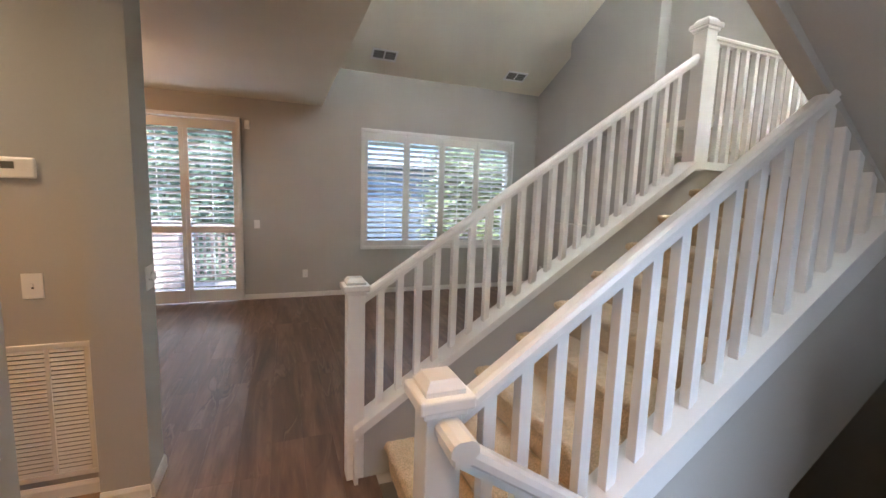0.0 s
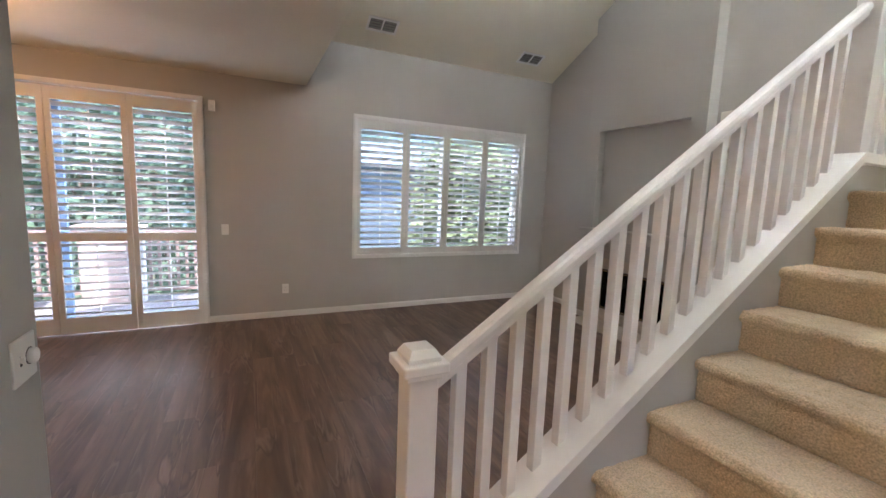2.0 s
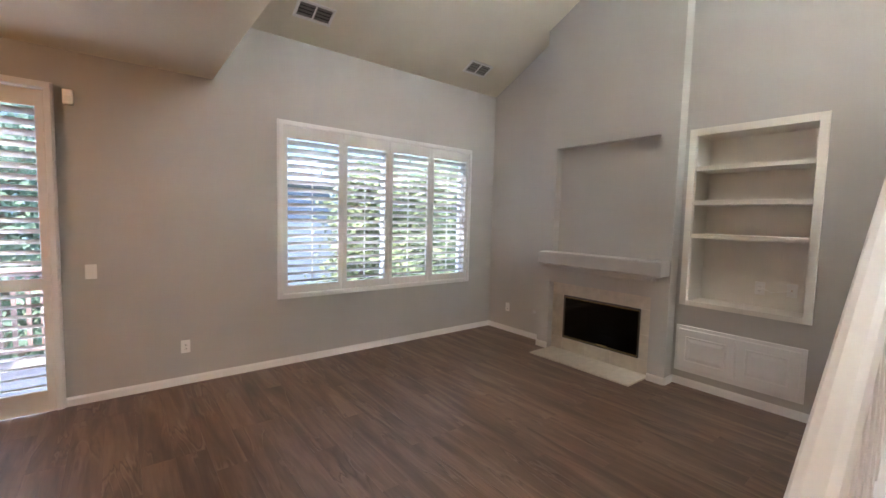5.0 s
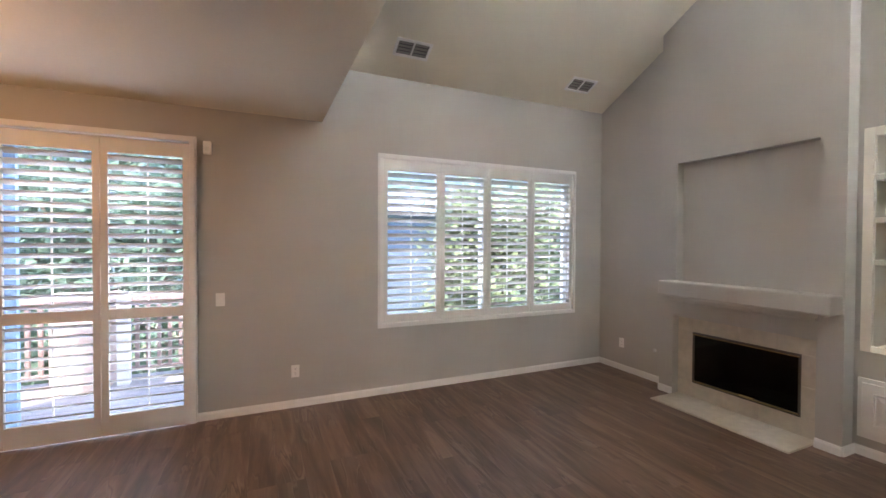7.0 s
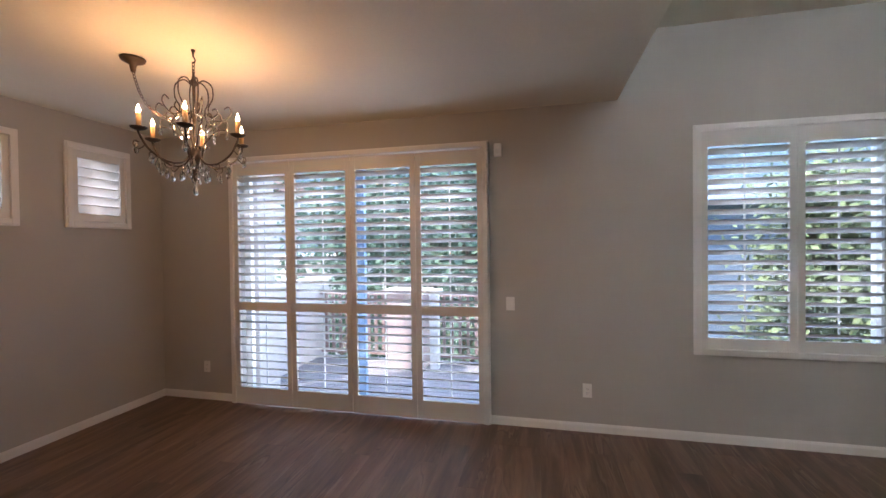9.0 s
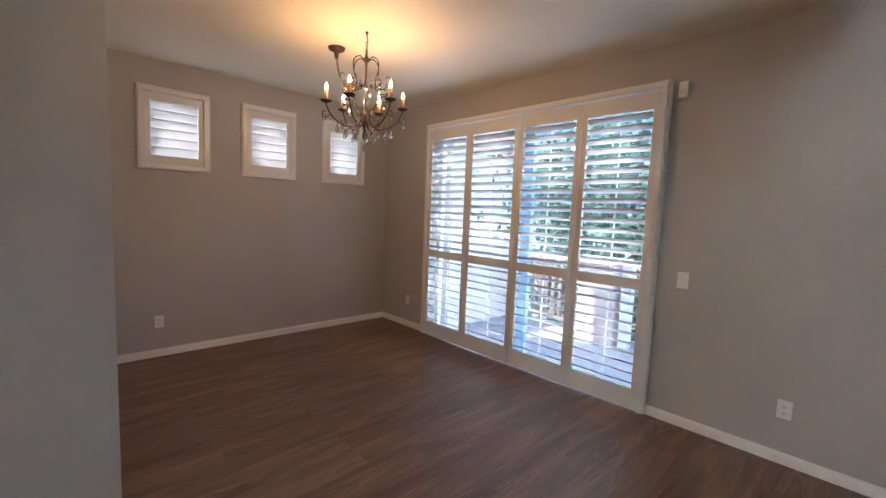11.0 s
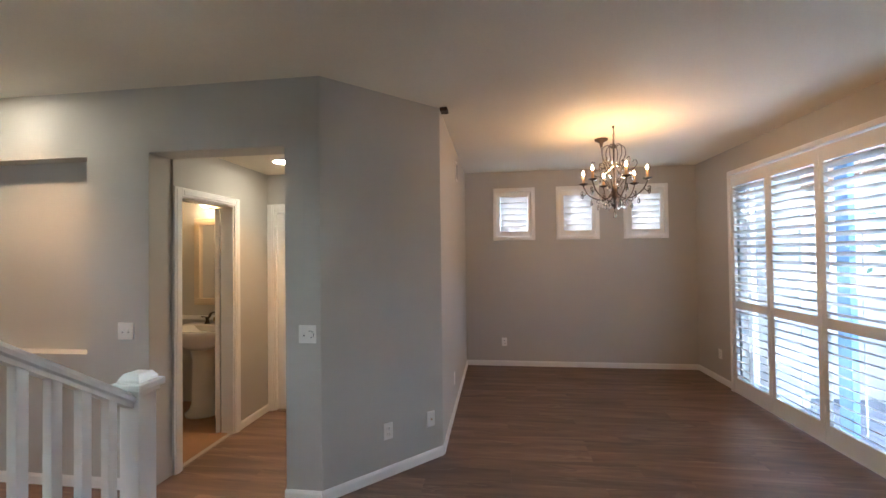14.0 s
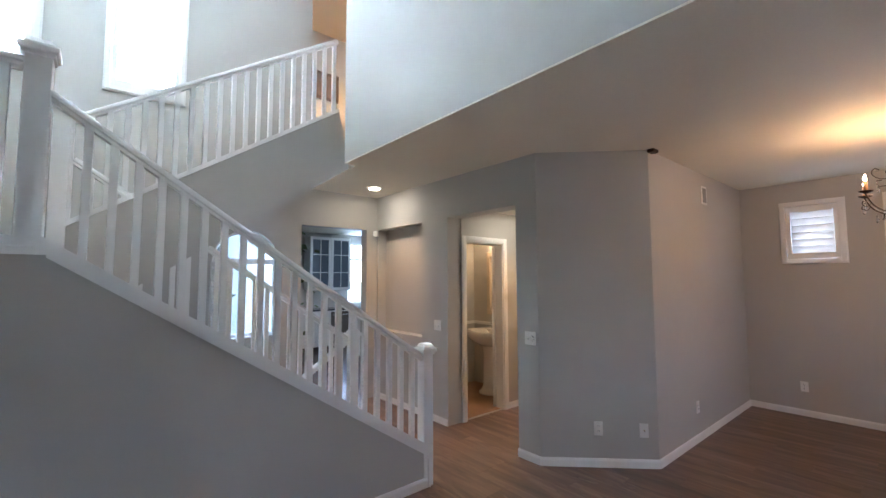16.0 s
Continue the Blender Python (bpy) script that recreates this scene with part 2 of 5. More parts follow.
LEAF2 = material("yellow_green_leaves", (0.13, 0.165, 0.075), 0.9, grain=0.2, scale=3, bump=0.0, blotch=0.25)
BARK = material("grey_brown_bark", (0.16, 0.12, 0.09), 0.9, grain=0.3, scale=20, bump=0.8)
GRASS = material("dry_grass_ground", (0.16, 0.16, 0.08), 0.95, grain=0.3, scale=6, blotch=0.2)


# ---- mesh tools ----
def add_box(bm, x0, x1, y0, y1, z0, z1, bevel=0.0):
    vs = [bm.verts.new((x, y, z)) for x in (x0, x1) for y in (y0, y1) for z in (z0, z1)]
    fs = [bm.faces.new([vs[i] for i in q]) for q in ((0, 1, 3, 2), (4, 6, 7, 5), (0, 4, 5, 1), (2, 3, 7, 6), (0, 2, 6, 4), (1, 5, 7, 3))]
    if bevel:
        bmesh.ops.bevel(bm, geom=list({e for f in fs for e in f.edges}), offset=bevel, segments=2, affect="EDGES", profile=0.5)
    return vs


def box(x0, x1, y0, y1, z0, z1, bevel=0.0):
    bm = bmesh.new()
    add_box(bm, x0, x1, y0, y1, z0, z1, bevel)
    return bm


def prism(points, z0, z1):
    """An upright prism on a footprint given counter-clockwise."""
    bm = bmesh.new()
    lo, hi = [bm.verts.new((x, y, z0)) for x, y in points], [bm.verts.new((x, y, z1)) for x, y in points]
    bm.faces.new(lo[::-1]), bm.faces.new(hi)
    for i in range(len(points)):
        j = (i + 1) % len(points)
        bm.faces.new((lo[i], lo[j], hi[j], hi[i]))
    return bm


def slab(points, lo, hi, axis="y", bm=None):
    """A polygon extruded along an axis from lo to hi. For y the points are (x, z), for x they are (y, z)."""
    bm = bm or bmesh.new()
    put = (lambda p, d: (p[0], d, p[1])) if axis == "y" else (lambda p, d: (d, p[0], p[1]))
    a, b = [bm.verts.new(put(p, lo)) for p in points], [bm.verts.new(put(p, hi)) for p in points]
    fs = [bm.faces.new(a), bm.faces.new(b[::-1])]
    for i in range(len(points)):
        j = (i + 1) % len(points)
        fs.append(bm.faces.new((a[j], a[i], b[i], b[j])))
    bmesh.ops.recalc_face_normals(bm, faces=bm.faces[:])
    return bm


def lathe(bm, profile, cx=0.0, cy=0.0, n=16):
    """A turned body: profile rows are (radius, z)."""
    rings = [[bm.verts.new((cx + r * math.cos(2 * math.pi * i / n), cy + r * math.sin(2 * math.pi * i / n), z)) for i in range(n)] for r, z in profile]
    for a, b in zip(rings, rings[1:]):
        for i in range(n):
            bm.faces.new((a[i], a[(i + 1) % n], b[(i + 1) % n], b[i])).smooth = True
    bm.faces.new(rings[0][::-1]), bm.faces.new(rings[-1])
    return bm


def tube(bm, path, r, n=8):
    """A round bar along a line of points; r may be a number or one a point."""
    path = [Vector(p) for p in path]
    rs = r if isinstance(r, (list, tuple)) else [r] * len(path)
    rings, side = [], None
    for i, p in enumerate(path):
        way = (path[min(i + 1, len(path) - 1)] - path[max(i - 1, 0)]).normalized()
        if side is None:
            side = way.orthogonal().normalized()
        side = (side - way * side.dot(way)).normalized()
        up = way.cross(side)
        rings.append([bm.verts.new(p + rs[i] * (math.cos(2 * math.pi * k / n) * side + math.sin(2 * math.pi * k / n) * up)) for k in range(n)])
    for a, b in zip(rings, rings[1:]):
        for i in range(n):
            bm.faces.new((a[i], a[(i + 1) % n], b[(i + 1) % n], b[i])).smooth = True
    bm.faces.new(rings[0][::-1]), bm.faces.new(rings[-1])
    return bm


def part(name, bm, mat, parent=None, label="", at=None):
    me = bpy.data.meshes.new(name)
    bm.to_mesh(me)
    bm.free()
    for one in mat if isinstance(mat, (list, tuple)) else [mat]:
        me.materials.append(one)
    ob = new(name, me)
    if parent is not None:
        ob.parent = parent
    if at:
        ob.location = at
    if label:
        ob["label"] = label
    return ob


def thing(name, label, category, at=(0, 0, 0), group="", turn=0.0):
    ob = new(name)
    ob.location, ob.rotation_euler = at, (0, 0, radians(turn))
    return tagged(ob, label, category, group)


def structure(name, bm, mat, label="", category=""):
    return tagged(part(name, bm, mat), label, category, kind="structure")


def wall(axis, at, thick, a0, a1, z0, z1, holes=()):
    """A wall along x (axis 'x') or y, from the plane at to at + thick, with rectangular holes (a0, a1, z0, z1) through it."""
    aa = sorted({a0, a1, *[v for h in holes for v in h[:2]]})
    zz = sorted({z0, z1, *[v for h in holes for v in h[2:4]]})
    aa, zz = [v for v in aa if a0 <= v <= a1], [v for v in zz if z0 <= v <= z1]
    na, nz = len(aa) - 1, len(zz) - 1

    def full(i, k):
        if not (0 <= i < na and 0 <= k < nz):
            return False
        a, z = (aa[i] + aa[i + 1]) / 2, (zz[k] + zz[k + 1]) / 2
        return not any(h[0] < a < h[1] and h[2] < z < h[3] for h in holes)

    bm, seen = bmesh.new(), {}

    def v(a, z, d):
        key = (a, z, d)
        if key not in seen:
            seen[key] = bm.verts.new((a, d, z) if axis == "x" else (d, a, z))
        return seen[key]

    d0, d1 = at, at + thick
    for i in range(na):
        for k in range(nz):
            if not full(i, k):
                continue
            p, q, r, s = aa[i], aa[i + 1], zz[k], zz[k + 1]
            for d in (d0, d1):
                bm.faces.new((v(p, r, d), v(q, r, d), v(q, s, d), v(p, s, d)))
            for (di, dk), (u, w) in (((-1, 0), ((p, r), (p, s))), ((1, 0), ((q, r), (q, s))), ((0, -1), ((p, r), (q, r))), ((0, 1), ((p, s), (q, s)))):
                if not full(i + di, k + dk):
                    bm.faces.new((v(*u, d0), v(*w, d0), v(*w, d1), v(*u, d1)))
    bmesh.ops.recalc_face_normals(bm, faces=bm.faces[:])
    return bm


# ---- plan ----
NORTH, EAST, WEST, SOUTH = 6.24, 4.25, -3.87, -0.29
CEILING, SOFFIT_X = 2.74, 0.677
HALL_S, HALL_N, FACE = 1.24, 2.215, -0.493
SLOPE, VAULT_Z, TOP = 0.50, 3.285, 5.5
VAULT_Y = NORTH - (TOP - VAULT_Z) / SLOPE
SLIDER = (-2.935, -0.425, 0.0, 2.42)
WINDOW = (1.28, 3.76, 0.74, 2.44)
SMALL = [(3.595, 4.07), (4.468, 4.935), (5.365, 5.83)]
LAND_X, LAND_Z, RUN, RISE = 2.76, 1.62, 0.262, 0.18
STAIR_S, STAIR_N = 0.86, 2.057
UPPER = 3.06

structure("wall_north", wall("x", NORTH, 0.18, WEST - 0.2, EAST + 0.2, -0.3, 3.6, [SLIDER, WINDOW]), PAINT, "light greige painted wall with a wide window and a sliding door", "wall")
structure("wall_west", wall("y", WEST - 0.18, 0.18, 3.0, NORTH, -0.3, CEILING, [(a, b, 1.82, 2.45) for a, b in SMALL]), PAINT, "light greige painted dining wall with three small high windows", "wall")
structure("wall_east", wall("y", EAST, 0.18, SOUTH - 0.2, NORTH, -3.2, TOP + 0.2, [(2.675, 3.595, 0.795, 2.405), (3.94, 4.92, 0.13, 0.71)]), PAINT, "tall light greige painted wall behind the fireplace", "wall")
structure("wall_south", wall("x", SOUTH - 0.15, 0.15, -0.66, EAST, -3.2, TOP + 0.1, [(-0.33, 0.58, 0.0, 2.28), (0.86, 1.56, 0.95, 2.16), (1.92, 2.49, 3.48, 4.90), (3.03, 3.60, 3.48, 4.90), (-0.66, 0.50, UPPER, TOP + 0.1)]), PAINT, "greige painted stairwell wall with windows and a kitchen opening", "wall")
structure("wall_hall", wall("y", FACE - 0.20, 0.20, SOUTH, HALL_N, 0, CEILING, [(HALL_S - 0.012, HALL_N, -0.1, 2.295), (-0.25, 0.75, 0.91, 2.285)]), PAINT, "greige painted wall with the hall opening and a tall niche", "wall")
structure("niche_back", box(FACE - 0.21, FACE - 0.13, -0.28, 0.78, 0.88, 2.30), PAINT, "greige painted back of the wall niche", "wall")
structure("wall_corner", prism([(FACE, HALL_N), (FACE, 2.455), (-1.205, 3.142), (WEST - 0.18, 3.142), (WEST - 0.18, 2.35), (FACE - 0.2, 2.35), (FACE - 0.2, HALL_N)], 0, CEILING), PAINT, "greige painted wall with a cut corner", "wall")
bm = box(WEST - 0.2, SOFFIT_X - 0.12, SOUTH - 0.15, NORTH, CEILING, CEILING + 0.2)
add_box(bm, SOFFIT_X - 0.12, SOFFIT_X - 0.001, 1.04, NORTH, CEILING, CEILING + 0.012)
structure("ceiling_dining", bm, CEIL, "flat painted ceiling over the dining side", "ceiling")
structure("ceiling_kitchen", box(-3.3, 0.80, SOUTH - 4.8, SOUTH - 0.15, CEILING - 0.04, CEILING + 0.2), CEIL, "flat painted kitchen ceiling", "ceiling")
bm = slab([(NORTH, VAULT_Z), (VAULT_Y, TOP), (SOUTH - 0.2, TOP), (SOUTH - 0.2, TOP + 0.15), (VAULT_Y, TOP + 0.15), (NORTH, VAULT_Z + 0.16)], SOFFIT_X - 0.12, EAST + 0.1, "x")
structure("ceiling_vault", bm, CEIL, "sloping painted ceiling of the living room", "ceiling")
structure("wall_upper", wall("y", SOFFIT_X - 0.12, 0.12, 1.04, NORTH, CEILING + 0.012, TOP + 0.1), PAINT, "greige painted upper wall above the ceiling edge", "wall")


# ---- floor body and kitchen, hall and bath shells ----
WELL = (0.56, EAST, SOUTH, STAIR_N)
bm = bmesh.new()
add_box(bm, WEST - 0.2, WELL[0], SOUTH, NORTH + 0.1, -0.30, -0.006)
add_box(bm, WELL[0], EAST + 0.1, STAIR_N - 0.02, NORTH + 0.1, -0.30, -0.006)
add_box(bm, WEST - 0.2, 1.9, SOUTH - 4.6, SOUTH, -0.30, -0.006)
floor = structure("floor", bm, material("subfloor", (0.09, 0.06, 0.045), 0.6), "brown wood-look plank floor", "floor")
structure("wall_kitchen_west", wall("y", -3.2, 0.15, SOUTH - 4.6, SOUTH - 0.15, -0.1, CEILING), PAINT, "greige painted kitchen wall", "wall")
structure("wall_kitchen_east", wall("y", 0.62, 0.15, SOUTH - 4.6, SOUTH - 0.15, -0.1, CEILING + 0.2), PAINT, "greige painted kitchen wall", "wall")
structure("wall_kitchen_south", wall("x", SOUTH - 4.6, 0.15, -3.2, 0.77, -0.1, CEILING, [(-2.89, -2.31, 0.98, 2.50)]), PAINT, "greige painted kitchen wall with a wide window", "wall")
structure("wall_bath_west", wall("y", -2.22, 0.12, SOUTH - 0.2, 2.35, -0.1, CEILING, [(1.31, 2.07, 0.0, 2.04)]), PAINT, "greige painted wall with a hall door", "wall")
structure("wall_hall_west", wall("y", -2.099, 0.149, HALL_S, 2.349, -0.1, 2.419, [(1.312, 2.072, 0.0, 2.04)]), PAINT, "greige painted wall with a hall door", "wall")
structure("wall_bath_north", wall("x", HALL_S - 0.12, 0.12, -2.1, FACE - 0.2, -0.1, CEILING, [(-1.395, -0.763, 0.0, 2.03)]), PAINT, "greige painted wall with the bathroom doorway", "wall")
structure("wall_bath_south", wall("x", -0.10, 0.10, -2.1, FACE - 0.2, -0.1, CEILING), PAINT, "warm beige bathroom wall", "wall")
structure("floor_bath", box(-2.1, FACE - 0.2, 0.0, HALL_S - 0.06, -0.006, 0.004), TILE, "warm beige tile bathroom floor", "floor")
structure("wall_closet", wall("y", -2.9, 0.06, 0.9, 2.35, -0.1, CEILING), PAINT, "greige wall behind the hall door", "wall")
structure("wall_well_north", wall("x", STAIR_N - 0.10, 0.10, 0.56, EAST, -3.2, -0.006), PAINT, "greige stairwell wall below the floor", "wall")
structure("floor_lower", box(-1, EAST, SOUTH, STAIR_N, -3.3, -3.2), CARPET, "beige carpeted lower level floor", "floor")
structure("wall_well_west", wall("y", 0.30, 0.10, SOUTH, STAIR_N, -3.2, -0.3), PAINT, "greige stairwell wall below the floor", "wall")
structure("floor_upper", box(-3.2, SOFFIT_X - 0.12, SOUTH - 1.6, 1.04, CEILING + 0.2, UPPER), CARPET, "beige carpeted upstairs hall floor", "floor")
structure("wall_upper_south", wall("x", -1.42, 0.12, -3.2, 0.5, UPPER, TOP), PAINT, "warm beige upstairs hall wall", "wall")
structure("wall_upper_west", wall("y", -1.9, 0.12, -1.9, 1.2, UPPER, TOP, [(-1.2, -0.4, UPPER, UPPER + 2.05)]), PAINT, "warm beige upstairs hall wall with a doorway", "wall")
structure("wall_upper_north", wall("x", 1.04, 0.12, -3.2, SOFFIT_X - 0.12, CEILING + 0.2, TOP), PAINT, "beige upstairs hall wall", "wall")
structure("wall_upper_east", wall("y", 0.5, 0.12, -1.9, SOUTH - 0.15, UPPER, TOP), PAINT, "beige upstairs hall wall", "wall")
structure("wall_upper_back", wall("y", -3.3, 0.1, -2, 1.2, UPPER, TOP), PAINT, "beige upstairs wall", "wall")
structure("ceiling_upper", box(-3.3, SOFFIT_X - 0.12, -2.0, 1.2, TOP - 0.02, TOP + 0.15), CEIL, "flat painted upstairs ceiling", "ceiling")


# framed panel made up to fill an unidentified dark band on this wall
frame_dark = thing("dark_panel", "dark brown framed panel on the upstairs hall wall", "picture", (0.0, -1.30, 4.63))
part("frame", box(-0.35, 0.35, 0, 0.03, -0.22, 0.22, 0.006), material("dark_brown_wood", (0.07, 0.045, 0.03), 0.4, grain=0.2), frame_dark)
part("mount", box(-0.30, 0.30, 0.028, 0.032, -0.17, 0.17), material("umber_mount", (0.12, 0.09, 0.07), 0.6), frame_dark)

# ---- skirting ----
def skirt(name, a, b, h=0.072, t=0.014):
    """A skirting board from a to b on the floor plan; it stands to the left of the way from a to b."""
    (x0, y0), (x1, y1) = a, b
    way = Vector((x1 - x0, y1 - y0)).normalized()
    side = Vector((-way.y, way.x))
    bm = bmesh.new()
    prof = [(0, 0), (t, 0), (t, h - 0.018), (t * 0.45, h), (0, h)]
    ends = []
    for p in ((x0, y0), (x1, y1)):
        ends.append([bm.verts.new((p[0] + side.x * d, p[1] + side.y * d, z)) for d, z in prof])
    bm.faces.new(ends[0]), bm.faces.new(ends[1][::-1])
    for i in range(5):
        j = (i + 1) % 5
        bm.faces.new((ends[0][j], ends[0][i], ends[1][i], ends[1][j]))
    return structure(name, bm, WHITE, "white painted skirting board", "baseboard")


BREAST = (3.665, 5.205, 4.075)  # y from, y to, face x
for a, b in [((EAST, NORTH), (SLIDER[1] + 0.04, NORTH)), ((SLIDER[0] - 0.04, NORTH), (WEST, NORTH)), ((WEST, NORTH), (WEST, 3.142)), ((WEST, 3.142), (-1.205, 3.142)),
             ((-1.205, 3.142), (FACE, 2.455)), ((FACE, 2.455), (FACE, HALL_N)), ((FACE, HALL_N), (FACE - 0.2, HALL_N)), ((FACE - 0.2, 2.35), (-1.95, 2.35)), ((-1.95, 2.35), (-1.95, 2.143)),
             ((-1.95, HALL_S), (-1.465, HALL_S)), ((FACE, HALL_S - 0.012), (FACE, SOUTH)), ((EAST, STAIR_N + 0.05), (EAST, BREAST[0])),
             ((BREAST[2], BREAST[0]), (BREAST[2], 3.83)), ((EAST, BREAST[0]), (BREAST[2], BREAST[0])), ((BREAST[2], 5.05), (BREAST[2], BREAST[1])), ((BREAST[2], BREAST[1]), (EAST, BREAST[1])),
             ((EAST, BREAST[1]), (EAST, NORTH)), ((0.48, STAIR_N + 0.05), (EAST, STAIR_N + 0.05))]:
    skirt("baseboard", a, b)


# ---- shutters ----
def louvre(bm, length, width, tilt, n=8):
    """An elliptical slat along x, centred on the origin."""
    c, s = math.cos(tilt), math.sin(tilt)
    ring = []
    for i in range(n):
        a = 2 * math.pi * i / n
        p, q = width / 2 * math.cos(a), 0.0055 * math.sin(a)
        ring.append((p * c - q * s, p * s + q * c))
    a, b = [[bm.verts.new((x, y, z)) for y, z in ring] for x in (-length / 2, length / 2)]
    bm.faces.new(a), bm.faces.new(b[::-1])
    for i in range(n):
        bm.faces.new((a[(i + 1) % n], a[i], b[i], b[(i + 1) % n])).smooth = True


def shutter_panel(parent, x0, x1, z0, z1, bays, pitch, width, tilt, stile, top, bottom, rod=True):
    """A hinged panel in the plane y = 0 of its thing, with louvres in bays (z from, z to)."""
    bm = bmesh.new()
    d = 0.016
    add_box(bm, x0, x0 + stile, -d, d, z0, z1, 0.002)
    add_box(bm, x1 - stile, x1, -d, d, z0, z1, 0.002)
    levels = [z0, *[v for b in bays for v in b], z1]
    for k in range(0, len(levels), 2):
        add_box(bm, x0 + stile, x1 - stile, -d + 0.001, d - 0.001, levels[k], levels[k + 1])
    panel = part("shutter_panel", bm, SHUT, parent)
    length = x1 - x0 - 2 * stile - 0.004
    for lo, hi in bays:
        count = max(1, round((hi - lo) / pitch))
        step = (hi - lo) / count
        key = (round(length, 4), width, tilt)
        if key not in LOUVRES:
            bm = bmesh.new()
            louvre(bm, length, width, tilt)
            me = bpy.data.meshes.new("louvre")
            bm.to_mesh(me)
            bm.free()
            me.materials.append(BACKLIT if abs(tilt) > 0.9 else SLAT)
            LOUVRES[key] = me
        for i in range(count):
            ob = new("louvre", LOUVRES[key])
            ob.parent = panel
            ob.location = ((x0 + x1) / 2, 0, lo + (i + 0.5) * step)
        if rod:
            part("tilt_rod", box(-0.006, 0.006, 0.036, 0.046, lo + 0.03, hi - 0.03, 0.002), SHUT, panel, at=((x0 + x1) / 2, 0, 0))
    return panel


LOUVRES = {}


def shutter_frame(parent, x0, x1, z0, z1, wide=0.04, foot=True, proud=0.035):
    """A moulded frame round the opening, standing into the room (towards -y)."""
    bm = bmesh.new()
    lo = z0 - wide if foot else z0
    for a, b, c, d in [(x0 - wide, x1 + wide, z1, z1 + wide), (x0 - wide, x0, lo, z1), (x1, x1 + wide, lo, z1)] + ([(x0, x1, z0 - wide, z0)] if foot else []):
        add_box(bm, a, b, -proud, 0.03, c, d, 0.004)
    part("shutter_frame", bm, WHITE, parent)
    bm = bmesh.new()
    e = wide + 0.010
    for a, b, c, d in [(x0 - e, x1 + e, z1 + wide - 0.002, z1 + e), (x0 - e, x0 - wide + 0.002, lo, z1 + wide), (x1 + wide - 0.002, x1 + e, lo, z1 + wide)] + ([(x0 - e, x1 + e, z0 - e, z0 - wide + 0.002)] if foot else []):
        add_box(bm, a, b, 0.013 - proud, 0, c, d, 0.002)
    part("frame_moulding", bm, WHITE, parent)


def hinge(parent, x, z, y=-0.022):
    part("hinge", lathe(bmesh.new(), [(0.005, -0.03), (0.005, 0.03)], n=8), WHITE, parent, at=(x, y, z))


TILT = radians(-28)
slider = thing("sliding_door", "wide sliding patio door behind white louvred plantation shutters, half open louvres", "door", (0, NORTH, 0))
slider["kind"] = "structure"
shutter_frame(slider, SLIDER[0], SLIDER[1], 0.012, SLIDER[3], foot=False, proud=0.075)
xs = [SLIDER[0], -2.30, -1.665, -1.035, SLIDER[1]]
for a, b in zip(xs, xs[1:]):
    p = shutter_panel(slider, a + 0.002, b - 0.002, 0.012, 2.405, [(0.175, 0.945), (1.03, 2.285)], 0.0762, 0.080, TILT, 0.048, 0.1, 0.1)
    p.location.y = -0.042
for x in (SLIDER[1] - 0.004, -1.652):
    for z in (0.3, 1.2, 2.1):
        hinge(slider, x, z, -0.064)
bm = bmesh.new()
for a, b in ((SLIDER[0], SLIDER[0] + 0.07), (SLIDER[1] - 0.07, SLIDER[1])):
    add_box(bm, a, b, 0.10, 0.15, 0, SLIDER[3])
# white vinyl like the frame; the blue of its sky-lit shade is in the colour
part("meeting_stile", box(-1.73, -1.60, 0.10, 0.15, 0.071, SLIDER[3] - 0.071), material("blue_shaded_frame", (0.24, 0.36, 0.54), 0.5, bump=0.0), slider, "white vinyl meeting stile, tinted blue for its shade")
add_box(bm, SLIDER[0], SLIDER[1], 0.10, 0.15, 0, 0.07), add_box(bm, SLIDER[0], SLIDER[1], 0.10, 0.15, SLIDER[3] - 0.07, SLIDER[3])
part("door_frame", bm, WHITE, slider, "white vinyl sliding door frame")
for a, b in ((SLIDER[0] + 0.07, -1.73), (-1.60, SLIDER[1] - 0.07)):
    pane = part("pane", box(a, b, 0.122, 0.128, 0.07, SLIDER[3] - 0.07), GLASS, slider)
    pane.visible_shadow = False

window = thing("window", "wide living room window with four white louvred shutter panels", "window", (0, NORTH, 0))
window["kind"] = "structure"
shutter_frame(window, WINDOW[0], WINDOW[1], WINDOW[2], WINDOW[3])
xs = [WINDOW[0], 1.93, 2.515, 3.125, WINDOW[1]]
for a, b in zip(xs, xs[1:]):
    shutter_panel(window, a + 0.002, b - 0.002, WINDOW[2] + 0.003, WINDOW[3] - 0.003, [(0.825, 2.318)], 0.079, 0.084, TILT, 0.048, 0.1, 0.08)
for x in (WINDOW[0] + 0.004, WINDOW[1] - 0.004):
    for z in (1.0, 2.2):
        hinge(window, x, z)
bm = bmesh.new()
for a, b in ((WINDOW[0], WINDOW[0] + 0.05), (2.49, 2.55), (WINDOW[1] - 0.05, WINDOW[1])):
    add_box(bm, a, b, 0.10, 0.15, WINDOW[2], WINDOW[3])
add_box(bm, WINDOW[0], WINDOW[1], 0.10, 0.15, WINDOW[2], WINDOW[2] + 0.05), add_box(bm, WINDOW[0], WINDOW[1], 0.10, 0.15, WINDOW[3] - 0.05, WINDOW[3])
part("window_frame", bm, WHITE, window)
for a, b in ((WINDOW[0] + 0.05, 2.49), (2.55, WINDOW[1] - 0.05)):
    pane = part("pane", box(a, b, 0.122, 0.128, WINDOW[2] + 0.05, WINDOW[3] - 0.05), GLASS, window)
    pane.visible_shadow = False


